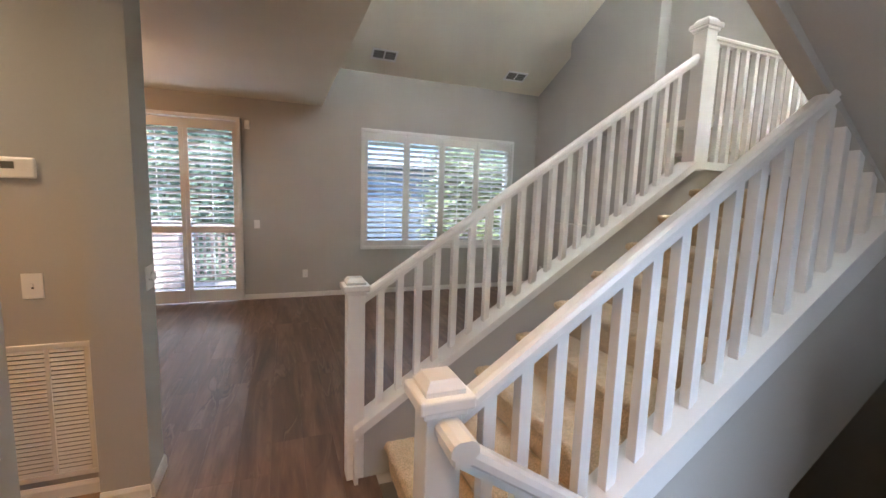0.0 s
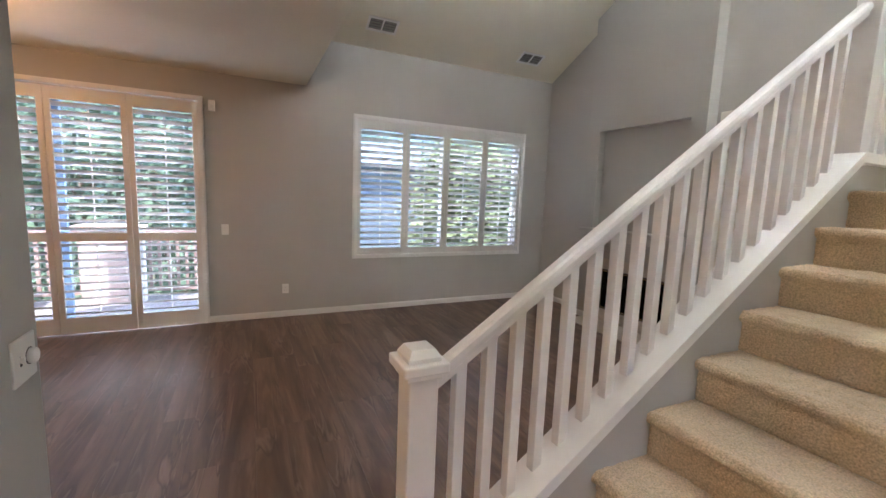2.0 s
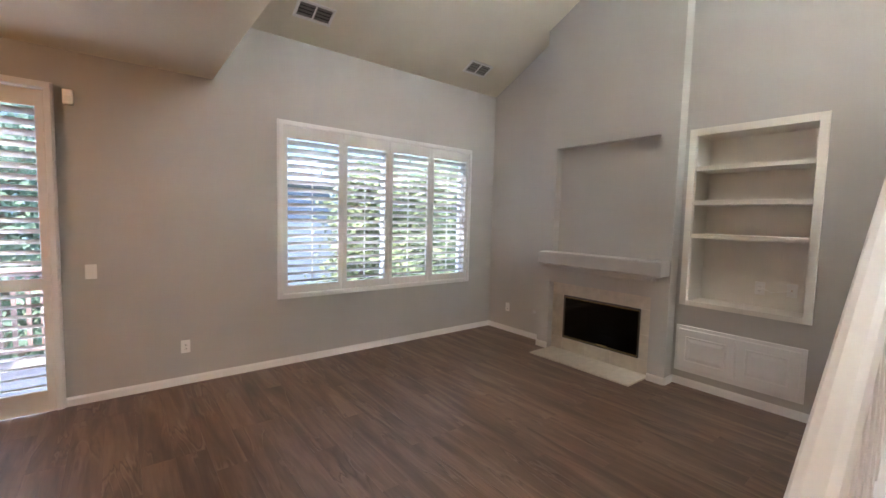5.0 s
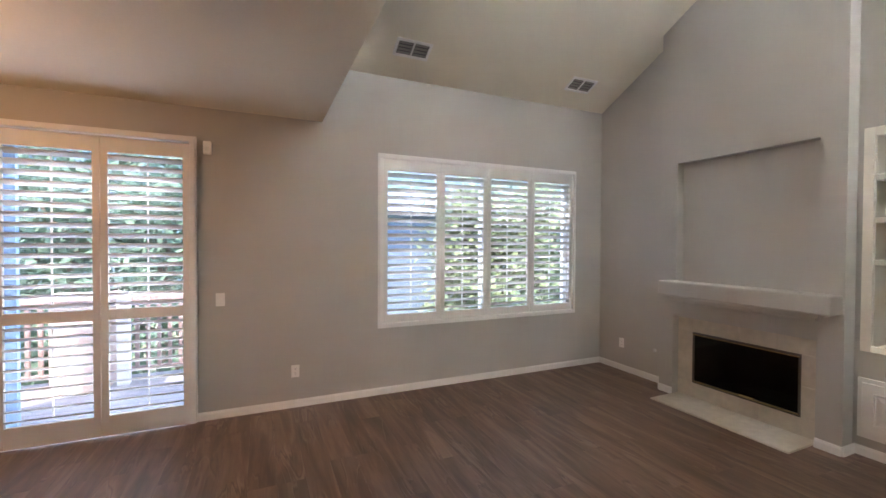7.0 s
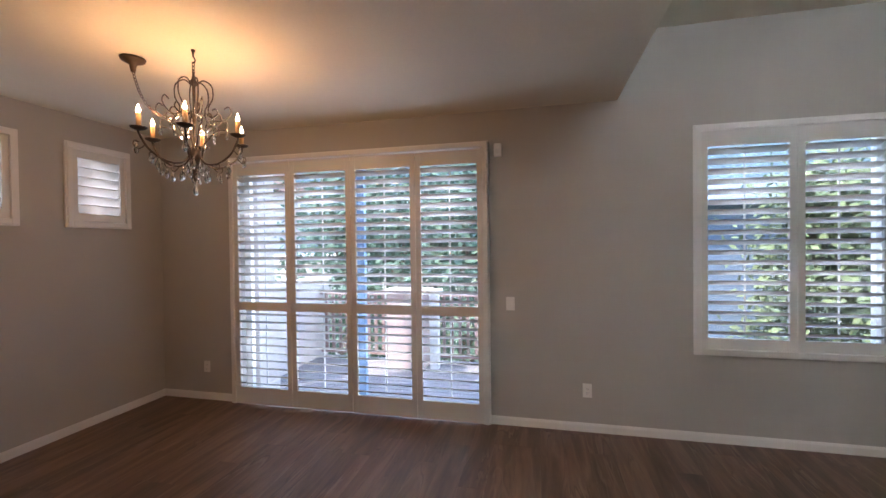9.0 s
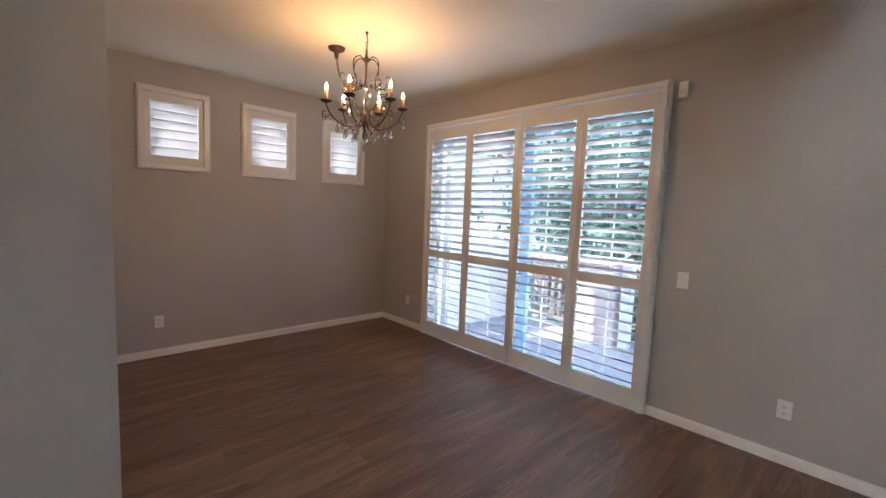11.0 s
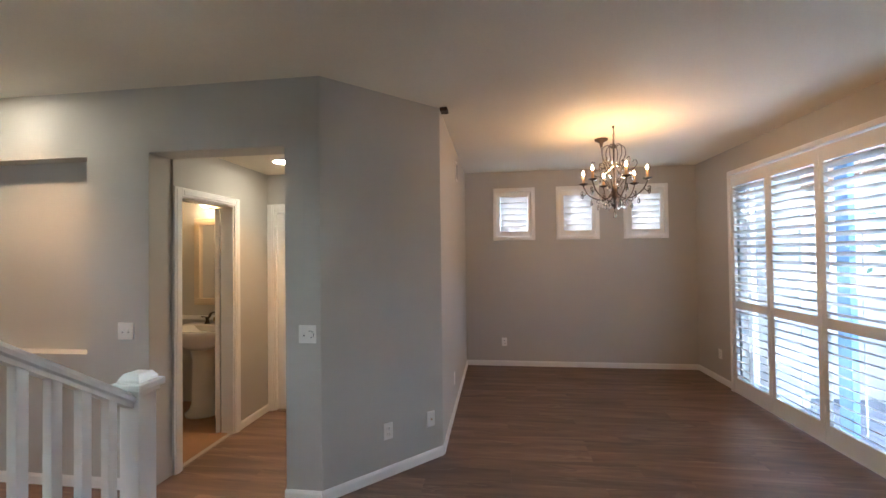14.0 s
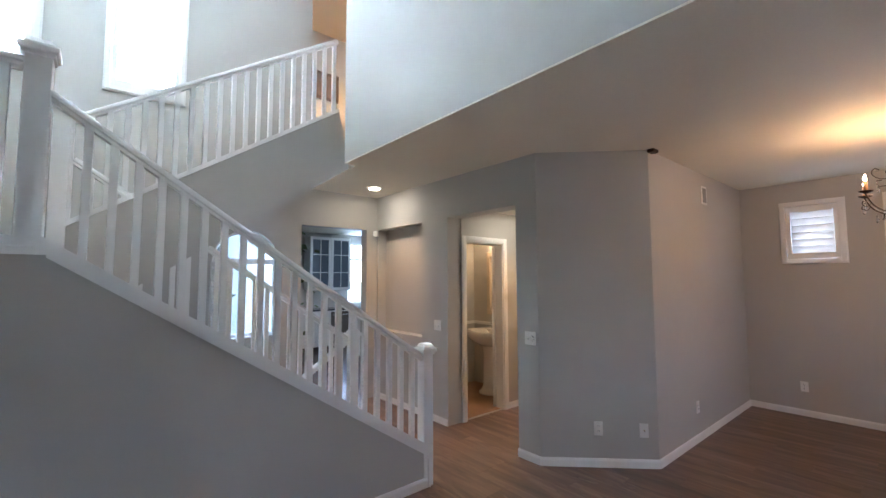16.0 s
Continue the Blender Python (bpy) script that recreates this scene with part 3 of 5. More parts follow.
def small_window(name, label, at, turn, w, h, pitch, tilt):
    """A shuttered window, w by h, whose sill centre is at the origin, facing -y."""
    win = thing(name, label, "window", at, turn=turn)
    win["kind"] = "structure"
    shutter_frame(win, -w / 2, w / 2, 0, h, 0.045)
    shutter_panel(win, -w / 2 + 0.002, w / 2 - 0.002, 0.003, h - 0.003, [(0.07, h - 0.07)], pitch, pitch * 1.16, tilt, 0.045, 0.07, 0.07)
    bm = bmesh.new()
    for a, b, c, d in ((-w / 2, -w / 2 + 0.04, 0, h), (w / 2 - 0.04, w / 2, 0, h), (-w / 2 + 0.04, w / 2 - 0.04, 0, 0.04), (-w / 2 + 0.04, w / 2 - 0.04, h - 0.04, h)):
        add_box(bm, a, b, 0.09, 0.13, c, d)
    part("window_frame", bm, WHITE, win)
    pane = part("pane", box(-w / 2 + 0.04, w / 2 - 0.04, 0.108, 0.112, 0.04, h - 0.04), GLASS, win)
    pane.visible_shadow = False
    return win


for a, b in SMALL:
    small_window("window", "small high dining window with white louvred shutters", (WEST, (a + b) / 2, 1.82), 90, b - a, 0.63, 0.0762, radians(-74))
for a, b in ((1.92, 2.49), (3.03, 3.60)):
    small_window("window", "tall stairwell window with closed white louvred shutters", (0.5 * (a + b), SOUTH, 3.48), 180, b - a, 1.42, 0.0762, radians(-57))

# arched window beside the stairs
arch = thing("window", "arched window with open white shutters looking onto the sunny garden", "window", (1.21, SOUTH, 0.95))
arch["kind"] = "structure"
R, Z0 = 0.35, 0.86
curve = [(R * math.cos(math.pi * i / 20), Z0 + R * math.sin(math.pi * i / 20)) for i in range(21)]
bm = slab([(0.36, Z0)] + [(0.36, 1.22), (-0.36, 1.22), (-0.36, Z0)] + curve[::-1], -0.15, 0.004)
part("arch_head", bm, PAINT, arch, "greige plastered arch head")
bm = bmesh.new()
add_box(bm, -0.35, 0.35, -0.11, -0.07, Z0 - 0.03, Z0 + 0.03), add_box(bm, -0.02, 0.02, -0.11, -0.07, 0, Z0 - 0.03)
add_box(bm, -0.35, -0.31, -0.11, -0.07, 0, Z0 - 0.03), add_box(bm, 0.31, 0.35, -0.11, -0.07, 0, Z0 - 0.03), add_box(bm, -0.31, 0.31, -0.11, -0.07, 0, 0.04)
tube(bm, [(R * 0.95 * math.cos(math.pi * i / 20), -0.09, Z0 + R * 0.95 * math.sin(math.pi * i / 20)) for i in range(21)], 0.02, 6)
part("window_frame", bm, WHITE, arch)
pane = part("pane", box(-0.34, 0.34, -0.095, -0.09, 0.03, 1.21), GLASS, arch)
pane.visible_shadow = False
for side, turn in ((-1, 70), (1, -70)):
    leaf = shutter_panel(arch, -0.15, 0.15, 0.01, Z0 - 0.02, [(0.05, Z0 - 0.07)], 0.0635, 0.062, radians(20), 0.03, 0.05, 0.05, rod=False)
    leaf.location, leaf.rotation_euler = (side * 0.30, 0.15, 0), (0, 0, radians(turn))

# ---- the staircase ----
SLOPE_S = RISE / RUN
NOSE_X = 0.645


def cap_z(x):
    return 0.33 + 0.668 * (x - 0.5)


def carpet_step(bm, x, z, y0, y1, run, way=1, nose=0.028, fine=0.013):
    """One carpeted riser and tread, its nosing at (x, z), rounded and slightly uneven."""
    prof = [(0.03, z - RISE)]
    prof += [(0.026, z - RISE + 0.0125 * i) for i in range(1, 11)]
    for i in range(9):
        a = math.pi * (1.12 - 0.62 * i / 8)
        prof.append((nose + nose * math.cos(a) + 0.0, z - nose + nose * math.sin(a)))
    prof += [(0.028 + run * i / 18, z) for i in range(1, 19)]
    n = max(2, round((y1 - y0) / fine))
    rows = []
    for j in range(n + 1):
        y = y0 + (y1 - y0) * j / n
        row = []
        for k, (px, pz) in enumerate(prof):
            wob = 0.005 * noise.noise(Vector((x * 3 + px * 30, y * 30, pz * 30))) + 0.005 * noise.noise(Vector((px * 75, y * 75, pz * 75 + x))) + 0.004 * noise.noise(Vector((x + px * 7, y * 7, pz * 7)))
            row.append(bm.verts.new((x + way * (px - wob), y, pz + wob * (1 if k > 9 else 0.3))))
        rows.append(row)
    for a, b in zip(rows, rows[1:]):
        for i in range(len(prof) - 1):
            bm.faces.new((a[i], a[i + 1], b[i + 1], b[i])[::way]).smooth = True


def sweep_rail(bm, a, b, w=0.062, h=0.052):
    """A moulded handrail from a to b (points at its underside's middle)."""
    a, b = Vector(a), Vector(b)
    way = (b - a).normalized()
    side = way.cross(Vector((0, 0, 1))).normalized()
    up = side.cross(way)
    prof = [(-0.36, 0), (-0.36, 0.28), (-0.5, 0.42), (-0.5, 0.68), (-0.40, 0.9), (-0.2, 1.0), (0.2, 1.0), (0.40, 0.9), (0.5, 0.68), (0.5, 0.42), (0.36, 0.28), (0.36, 0)]
    ends = [[bm.verts.new(p + side * u * w + up * v * h) for u, v in prof] for p in (a, b)]
    bm.faces.new(ends[0]), bm.faces.new(ends[1][::-1])
    for i in range(len(prof)):
        j = (i + 1) % len(prof)
        bm.faces.new((ends[0][j], ends[0][i], ends[1][i], ends[1][j]))


def newel(parent, x, y, z0, z1, w=0.090):
    bm = box(x - w / 2, x + w / 2, y - w / 2, y + w / 2, z0, z1 - 0.07, 0.004)
    post = part("newel_post", bm, WHITE, parent)
    c = w / 2
    bm = bmesh.new()
    add_box(bm, x - c - 0.010, x + c + 0.010, y - c - 0.010, y + c + 0.010, z1 - 0.085, z1 - 0.065, 0.004)
    add_box(bm, x - c - 0.024, x + c + 0.024, y - c - 0.024, y + c + 0.024, z1 - 0.066, z1 - 0.034, 0.006)
    e, f = c + 0.004, c - 0.010
    lo = [bm.verts.new((x + sx * e, y + sy * e, z1 - 0.036)) for sx, sy in ((-1, -1), (1, -1), (1, 1), (-1, 1))]
    mi = [bm.verts.new((x + sx * e, y + sy * e, z1 - 0.022)) for sx, sy in ((-1, -1), (1, -1), (1, 1), (-1, 1))]
    hi = [bm.verts.new((x + sx * f, y + sy * f, z1)) for sx, sy in ((-1, -1), (1, -1), (1, 1), (-1, 1))]
    for p, q in ((lo, mi), (mi, hi)):
        for i in range(4):
            bm.faces.new((p[i], p[(i + 1) % 4], q[(i + 1) % 4], q[i]))
    bm.faces.new(hi)
    part("newel_cap", bm, WHITE, post)
    return post


def baluster(parent, x, y, z0, z1, w=0.036):
    key = round(z1 - z0, 3)
    if key not in BALUSTERS:
        bm = box(-w / 2, w / 2, -w / 2, w / 2, 0, z1 - z0, 0.002)
        me = bpy.data.meshes.new("baluster")
        bm.to_mesh(me)
        bm.free()
        me.materials.append(WHITE)
        BALUSTERS[key] = me
    ob = new("baluster", BALUSTERS[key])
    ob.parent, ob.location = parent, (x, y, z0)


BALUSTERS = {}
stairs = thing("staircase", "carpeted beige staircase with painted side walls, turning at a landing", "staircase", (0, 0, 0))
stairs["kind"] = "structure"
for i in range(9):
    bm = bmesh.new()
    carpet_step(bm, NOSE_X - 0.0 + i * RUN - 0.02, RISE * (i + 1), STAIR_S + 0.03, STAIR_N - 0.02, RUN if i < 8 else RUN * 0.9)
    part("carpet_step", bm, CARPET, stairs)
part("landing", box(LAND_X + 0.15, EAST, SOUTH, STAIR_N - 0.02, LAND_Z - 0.3, LAND_Z - 0.004), CARPET, stairs)
for i in range(8):
    bm = bmesh.new()
    carpet_step(bm, LAND_X + 0.02 - i * RUN, LAND_Z + RISE * (i + 1), SOUTH, STAIR_S - 0.03, RUN, -1, fine=0.05)
    part("carpet_step", bm, CARPET, stairs)
for i in range(9):
    bm = bmesh.new()
    carpet_step(bm, 0.60 + (i + 1) * RUN, -RISE * (i + 1), SOUTH, 0.90, RUN, -1, fine=0.05)
    part("carpet_step", bm, CARPET, stairs)
part("landing", box(2.9, EAST, SOUTH, STAIR_N - 0.10, -1.92, -1.62), CARPET, stairs)
for i in range(8):
    bm = bmesh.new()
    carpet_step(bm, 2.9 - i * RUN, -3.24 + RISE * (8 - i), 0.95, STAIR_N - 0.1, RUN, 1, fine=0.05)
    part("carpet_step", bm, CARPET, stairs)
# first flight: solid wall on the living room side, a band over the lower stairs on the other
part("stair_wall", slab([(0.475, 0), (EAST, 0), (EAST, cap_z(2.71) - 0.05), (2.71, cap_z(2.71) - 0.05), (0.475, cap_z(0.475) - 0.05)], STAIR_N - 0.03, STAIR_N + 0.05), PAINT, stairs, "greige painted stair side wall")
part("stair_wall", slab([(0.50, 0), (1.15, 0), (2.75, cap_z(2.75) - 0.75), (2.75, cap_z(2.66) - 0.05), (0.50, cap_z(0.50) - 0.05)], STAIR_S - 0.055, STAIR_S + 0.035), PAINT, stairs, "greige painted stair side wall")
part("soffit", slab([(1.0, -0.006), (1.15, 0), (2.75, cap_z(2.75) - 0.75), (EAST, cap_z(2.75) - 0.75), (EAST, LAND_Z - 0.3), (2.86, LAND_Z - 0.3), (0.75, 0.0)], STAIR_S + 0.035, STAIR_N - 0.03), CEIL, stairs, "painted underside of the flight")
# white caps on the side walls
for y0, y1, xe in ((STAIR_N - 0.079, STAIR_N + 0.068, 2.71), (STAIR_S - 0.07, STAIR_S + 0.05, 2.74)):
    bm = slab([(0.455, cap_z(0.455) - 0.05), (xe, cap_z(xe) - 0.05), (xe, cap_z(xe)), (0.455, cap_z(0.455))], y0, y1)
    if y0 > 1.5:
        slab([(xe, cap_z(xe) - 0.05), (EAST, cap_z(xe) - 0.05), (EAST, cap_z(xe)), (xe, cap_z(xe))], y0, y1, bm=bm)
        slab([(0.455, 0.0), (0.475, 0.0), (0.475, cap_z(0.455) - 0.05), (0.455, cap_z(0.455) - 0.05)], y0, y1, bm=bm)
    part("stringer_cap", bm, WHITE, stairs, "white moulded cap")
bm = slab([(0.475, cap_z(0.475) - 0.085), (2.69, cap_z(2.69) - 0.085), (2.69, cap_z(2.69) - 0.05), (0.475, cap_z(0.475) - 0.05)], STAIR_N + 0.05, STAIR_N + 0.060)
slab([(2.69, cap_z(2.71) - 0.085), (EAST, cap_z(2.71) - 0.085), (EAST, cap_z(2.71) - 0.05), (2.69, cap_z(2.71) - 0.05)], STAIR_N + 0.05, STAIR_N + 0.060, bm=bm)
part("trim", bm, WHITE, stairs)


part("fascia", slab([(0.52, cap_z(0.52) - 0.13), (2.75, cap_z(2.75) - 0.13), (2.75, cap_z(2.75) - 0.05), (0.52, cap_z(0.52) - 0.05)], STAIR_S - 0.062, STAIR_S - 0.055), WHITE, stairs, "white fascia board")


def cap2_z(x):
    return 3.35 - 0.665 * (x - SOFFIT_X)


part("stair_wall", slab([(SOFFIT_X - 0.118, 2.741), (SOFFIT_X - 0.118, 2.84), (SOFFIT_X, cap2_z(SOFFIT_X) - 0.04), (2.70, cap2_z(2.70) - 0.04), (2.70, 1.26)], STAIR_S - 0.03, STAIR_S + 0.035), PAINT, stairs, "greige painted stair side wall")
part("soffit", slab([(SOFFIT_X - 0.118, 2.741), (SOFFIT_X, 2.742), (2.70, 1.26), (EAST, 1.26), (EAST, LAND_Z - 0.3), (2.86, LAND_Z - 0.3), (2.70, LAND_Z - 0.1), (SOFFIT_X - 0.118, UPPER - 0.1)], SOUTH, STAIR_S - 0.03), PAINT, stairs, "painted underside of the upper flight")
part("stringer_cap", slab([(SOFFIT_X + 0.001, cap2_z(SOFFIT_X) - 0.04), (SOFFIT_X + 0.001, cap2_z(SOFFIT_X)), (2.70, cap2_z(2.70)), (2.70, cap2_z(2.70) - 0.04)], STAIR_S - 0.045, STAIR_S + 0.05), WHITE, stairs, "white moulded cap")


def rail_z(x):
    return 0.945 + 0.68 * (x - 0.5)


def rail2_z(x):
    return 4.100 - 0.668 * (x - SOFFIT_X) - 0.052


balustrade = thing("balustrade", "white painted stair balustrade with square balusters and capped newel posts", "balustrade", (0, 0, 0))
newel(balustrade, 0.467, STAIR_N + 0.012, 0, 1.09)
bm = bmesh.new()
sweep_rail(bm, (0.50, STAIR_N + 0.012, rail_z(0.5)), (2.74, STAIR_N + 0.012, rail_z(2.74)))
sweep_rail(bm, (2.80, STAIR_N + 0.002, 2.593), (EAST, STAIR_N + 0.002, 2.593))
part("handrail", bm, WHITE, balustrade)
newel(balustrade, 2.758, STAIR_N - 0.004, LAND_Z + 0.13, 2.735, 0.098)
for i in range(20):
    x = 0.60 + i * 0.1035
    baluster(balustrade, x, STAIR_N + 0.012, cap_z(x) - 0.03, rail_z(x) + 0.02)
for i in range(13):
    baluster(balustrade, 2.87 + i * 0.1035, STAIR_N + 0.002, LAND_Z + 0.13, 2.61)
south_rail = thing("balustrade", "white painted inner balustrade between the flights, with square balusters", "balustrade", (0, 0, 0))
newel(south_rail, 0.467, STAIR_S - 0.008, 0, 1.09)
newel(south_rail, 2.735, STAIR_S - 0.008, 1.30, 2.86, 0.098)
bm = bmesh.new()
sweep_rail(bm, (0.50, STAIR_S - 0.008, rail_z(0.5)), (2.68, STAIR_S - 0.008, rail_z(2.68)))
part("handrail", bm, WHITE, south_rail)
bm = bmesh.new()
sweep_rail(bm, (2.68, STAIR_S - 0.008, rail2_z(2.68)), (SOFFIT_X, STAIR_S - 0.008, rail2_z(SOFFIT_X)))
part("handrail", bm, WHITE, south_rail)
bm = bmesh.new()
sweep_rail(bm, (0.475, STAIR_S - 0.05, 0.945), (0.475, STAIR_S - 0.155, 0.945), 0.066, 0.056)
sweep_rail(bm, (0.45, STAIR_S - 0.12, 0.945), (2.75, STAIR_S - 0.12, 0.945 - 2.28 * SLOPE_S), 0.066, 0.056)
part("handrail", bm, WHITE, south_rail)
for i in range(20):
    x = 0.60 + i * 0.1035
    baluster(south_rail, x, STAIR_S - 0.008, cap_z(x) - 0.03, rail_z(x) + 0.02)
    x += 0.12
    baluster(south_rail, x, STAIR_S - 0.006, cap2_z(x) - 0.03, rail2_z(x) + 0.02)

# ---- fireplace ----
Y0, Y1, FX = BREAST
fire = thing("fireplace", "greige painted fireplace with a recessed niche, thick mantel and cream tile surround", "fireplace", (0, 0, 0))
fire["kind"] = "structure"


def vault(y):
    return VAULT_Z + SLOPE * (NORTH - y)


bm = wall("y", FX, 0.10, Y0, Y1, 0, 3.0, [(3.83, 5.02, 1.19, 2.405), (3.83, 5.05, 0, 0.83)])
part("chimney_breast", bm, PAINT, fire)
part("chimney_breast", slab([(Y0, 3.0), (Y1, 3.0), (Y1, vault(Y1)), (Y0, vault(Y0))], FX, FX + 0.10, "x"), PAINT, fire)
bm = wall("y", FX + 0.10, 0.05, Y0, Y1, 0, vault(Y1), [(3.965, 4.89, 0.16, 0.68)])
part("chimney_back", bm, PAINT, fire)
bm = box(FX - 0.19, FX, 3.67, 5.08, 1.055, 1.20, 0.012)
part("mantel", bm, PAINT, fire, "thick greige mantel shelf")
bm = box(FX - 0.155, FX, 3.755, 5.04, 1.025, 1.056, 0.004)
add_box(bm, FX - 0.12, FX, 3.79, 5.005, 0.995, 1.026, 0.004)
part("mantel_moulding", bm, PAINT, fire)
# cream tiles round the opening
tiles = []
TX = FX + 0.088
Q0, Q1, Q2, Q3, R0, R1, R2 = 3.83, 3.965, 4.89, 5.05, 0.16, 0.68, 0.83
M = (Q2 - Q1) / 3
for a, b, c, d in [(Q0, Q1, 0, R0), (Q0, Q1, R0, 0.42), (Q0, Q1, 0.42, R1), (Q2, Q3, 0, R0), (Q2, Q3, R0, 0.42), (Q2, Q3, 0.42, R1)] + [(Q0 + i * 0.305, Q0 + (i + 1) * 0.305, R1, R2) for i in range(4)] + [(Q1 + i * M, Q1 + (i + 1) * M, 0, R0) for i in range(3)]:
    part("tile", box(TX, FX + 0.10, a + 0.0008, b - 0.0008, c + 0.0008, d - 0.0008, 0.0015), STONE, fire)
bm = bmesh.new()
add_box(bm, FX + 0.10, FX + 0.6, Q1 - 0.02, Q1, R0 - 0.02, R1 + 0.02), add_box(bm, FX + 0.10, FX + 0.6, Q2, Q2 + 0.02, R0 - 0.02, R1 + 0.02)
add_box(bm, FX + 0.10, FX + 0.6, Q1, Q2, R0 - 0.02, R0), add_box(bm, FX + 0.10, FX + 0.6, Q1, Q2, R1, R1 + 0.02), add_box(bm, FX + 0.6, FX + 0.62, Q1, Q2, R0 - 0.02, R1 + 0.02)
part("firebox", bm, BLACKM, fire, "black sooty firebox")
bm = bmesh.new()
for a, b, c, d in ((Q1 + 0.002, Q2 - 0.002, R1 - 0.025, R1 - 0.002), (Q1 + 0.002, Q2 - 0.002, R0 + 0.002, R0 + 0.025), (Q1 + 0.002, Q1 + 0.017, R0 + 0.025, R1 - 0.025), (Q2 - 0.017, Q2 - 0.002, R0 + 0.025, R1 - 0.025)):
    add_box(bm, TX - 0.006, TX + 0.03, a, b, c, d)
part("door_surround", bm, BLACKM, fire, "black metal door surround")
for a, b in ((Q1 + 0.019, (Q1 + Q2) / 2 - 0.001), ((Q1 + Q2) / 2 + 0.001, Q2 - 0.019)):
    part("glass_door", box(TX + 0.004, TX + 0.010, a, b, R0 + 0.027, R1 - 0.027), SOOT, fire, "smoked glass door")
bm = bmesh.new()
add_box(bm, TX - 0.012, TX - 0.006, Q1 + 0.005, Q2 - 0.005, R1 - 0.028, R1 - 0.020), add_box(bm, TX - 0.012, TX - 0.006, Q1 + 0.005, Q2 - 0.005, R0 + 0.020, R0 + 0.028)
part("brass_trim", bm, BRASS, fire, "thin brass edging")
part("handle", tube(bmesh.new(), [(TX - 0.012, 4.30, R0 + 0.04), (TX - 0.03, 4.32, R0 + 0.04), (TX - 0.03, 4.42, R0 + 0.04), (TX - 0.012, 4.44, R0 + 0.04)], 0.006), BRASS, fire, "small brass handle")
for i in range(4):
    part("tile", box(3.75, TX - 0.002 if 0 < i < 3 else TX - 0.002, 3.843 + i * 0.30 + 0.001, 3.843 + (i + 1) * 0.30 - 0.001, -0.004, 0.014, 0.002), STONE, fire)
part("vent_knob", lathe(bmesh.new(), [(0.022, 0), (0.022, 0.004), (0.008, 0.008), (0.008, 0.02)]), STEEL, fire, "round gas key valve").matrix_basis = pose(EAST, 5.40, 0.355, 0, -90, 0)

# ---- bookcase ----
case = thing("bookcase", "empty built-in white bookcase with three shelves above a two door cabinet", "bookcase", (EAST, 0, 0))
case["kind"] = "structure"
BY0, BY1 = 2.657, 3.635
for a, b, c, d in ((BY0, BY0 + 0.06, 0.785, 2.44), (BY1 - 0.06, BY1, 0.785, 2.44), (BY0 + 0.06, BY1 - 0.06, 2.375, 2.44), (BY0 + 0.06, BY1 - 0.06, 0.785, 0.83)):
    part("face_frame", box(-0.022, 0.005, a, b, c, d, 0.003), CREAM, case)
D = 0.32
for a, b, c, d in ((2.68, 2.70, 0.80, 2.40), (3.57, 3.59, 0.80, 2.40), (2.70, 3.57, 2.38, 2.40), (2.70, 3.57, 0.80, 0.82)):
    part("side_panel" if d - c > 1 else "end_panel", box(0, D, a, b, c, d), CREAM, case)
part("back_panel", box(D, D + 0.02, 2.68, 3.59, 0.80, 2.40), CREAM, case)
for z in (2.073, 1.759, 1.448):
    part("shelf", box(-0.012, D, 2.70, 3.57, z - 0.02, z + 0.02, 0.002), CREAM, case)
cab = part("cabinet_base", box(-0.016, 0.004, BY0 + 0.01, BY1 + 0.01, 0.14, 0.585, 0.003), WHITE, case)
for a, b in ((BY0 + 0.045, 3.135), (3.145, BY1 - 0.02)):
    bm = box(-0.034, -0.017, a, b, 0.18, 0.555, 0.005)
    door = part("cabinet_door", bm, WHITE, case, "white raised panel door")
    bm = bmesh.new()
    c, e = 0.065, 0.02
    quad = lambda o, x: [bm.verts.new((x, y, z)) for y, z in ((a + o, 0.18 + o), (b - o, 0.18 + o), (b - o, 0.555 - o), (a + o, 0.555 - o))]
    rings = [quad(c, -0.034), quad(c + 0.006, -0.041), quad(c + 0.014, -0.036), quad(c + 0.022, -0.036), quad(c + 0.05, -0.045)]
    for p, q in zip(rings, rings[1:]):
        for i in range(4):
            bm.faces.new((p[i], p[(i + 1) % 4], q[(i + 1) % 4], q[i]))
    bm.faces.new(rings[-1])
    bmesh.ops.recalc_face_normals(bm, faces=bm.faces[:])
    part("raised_panel", bm, WHITE, door)


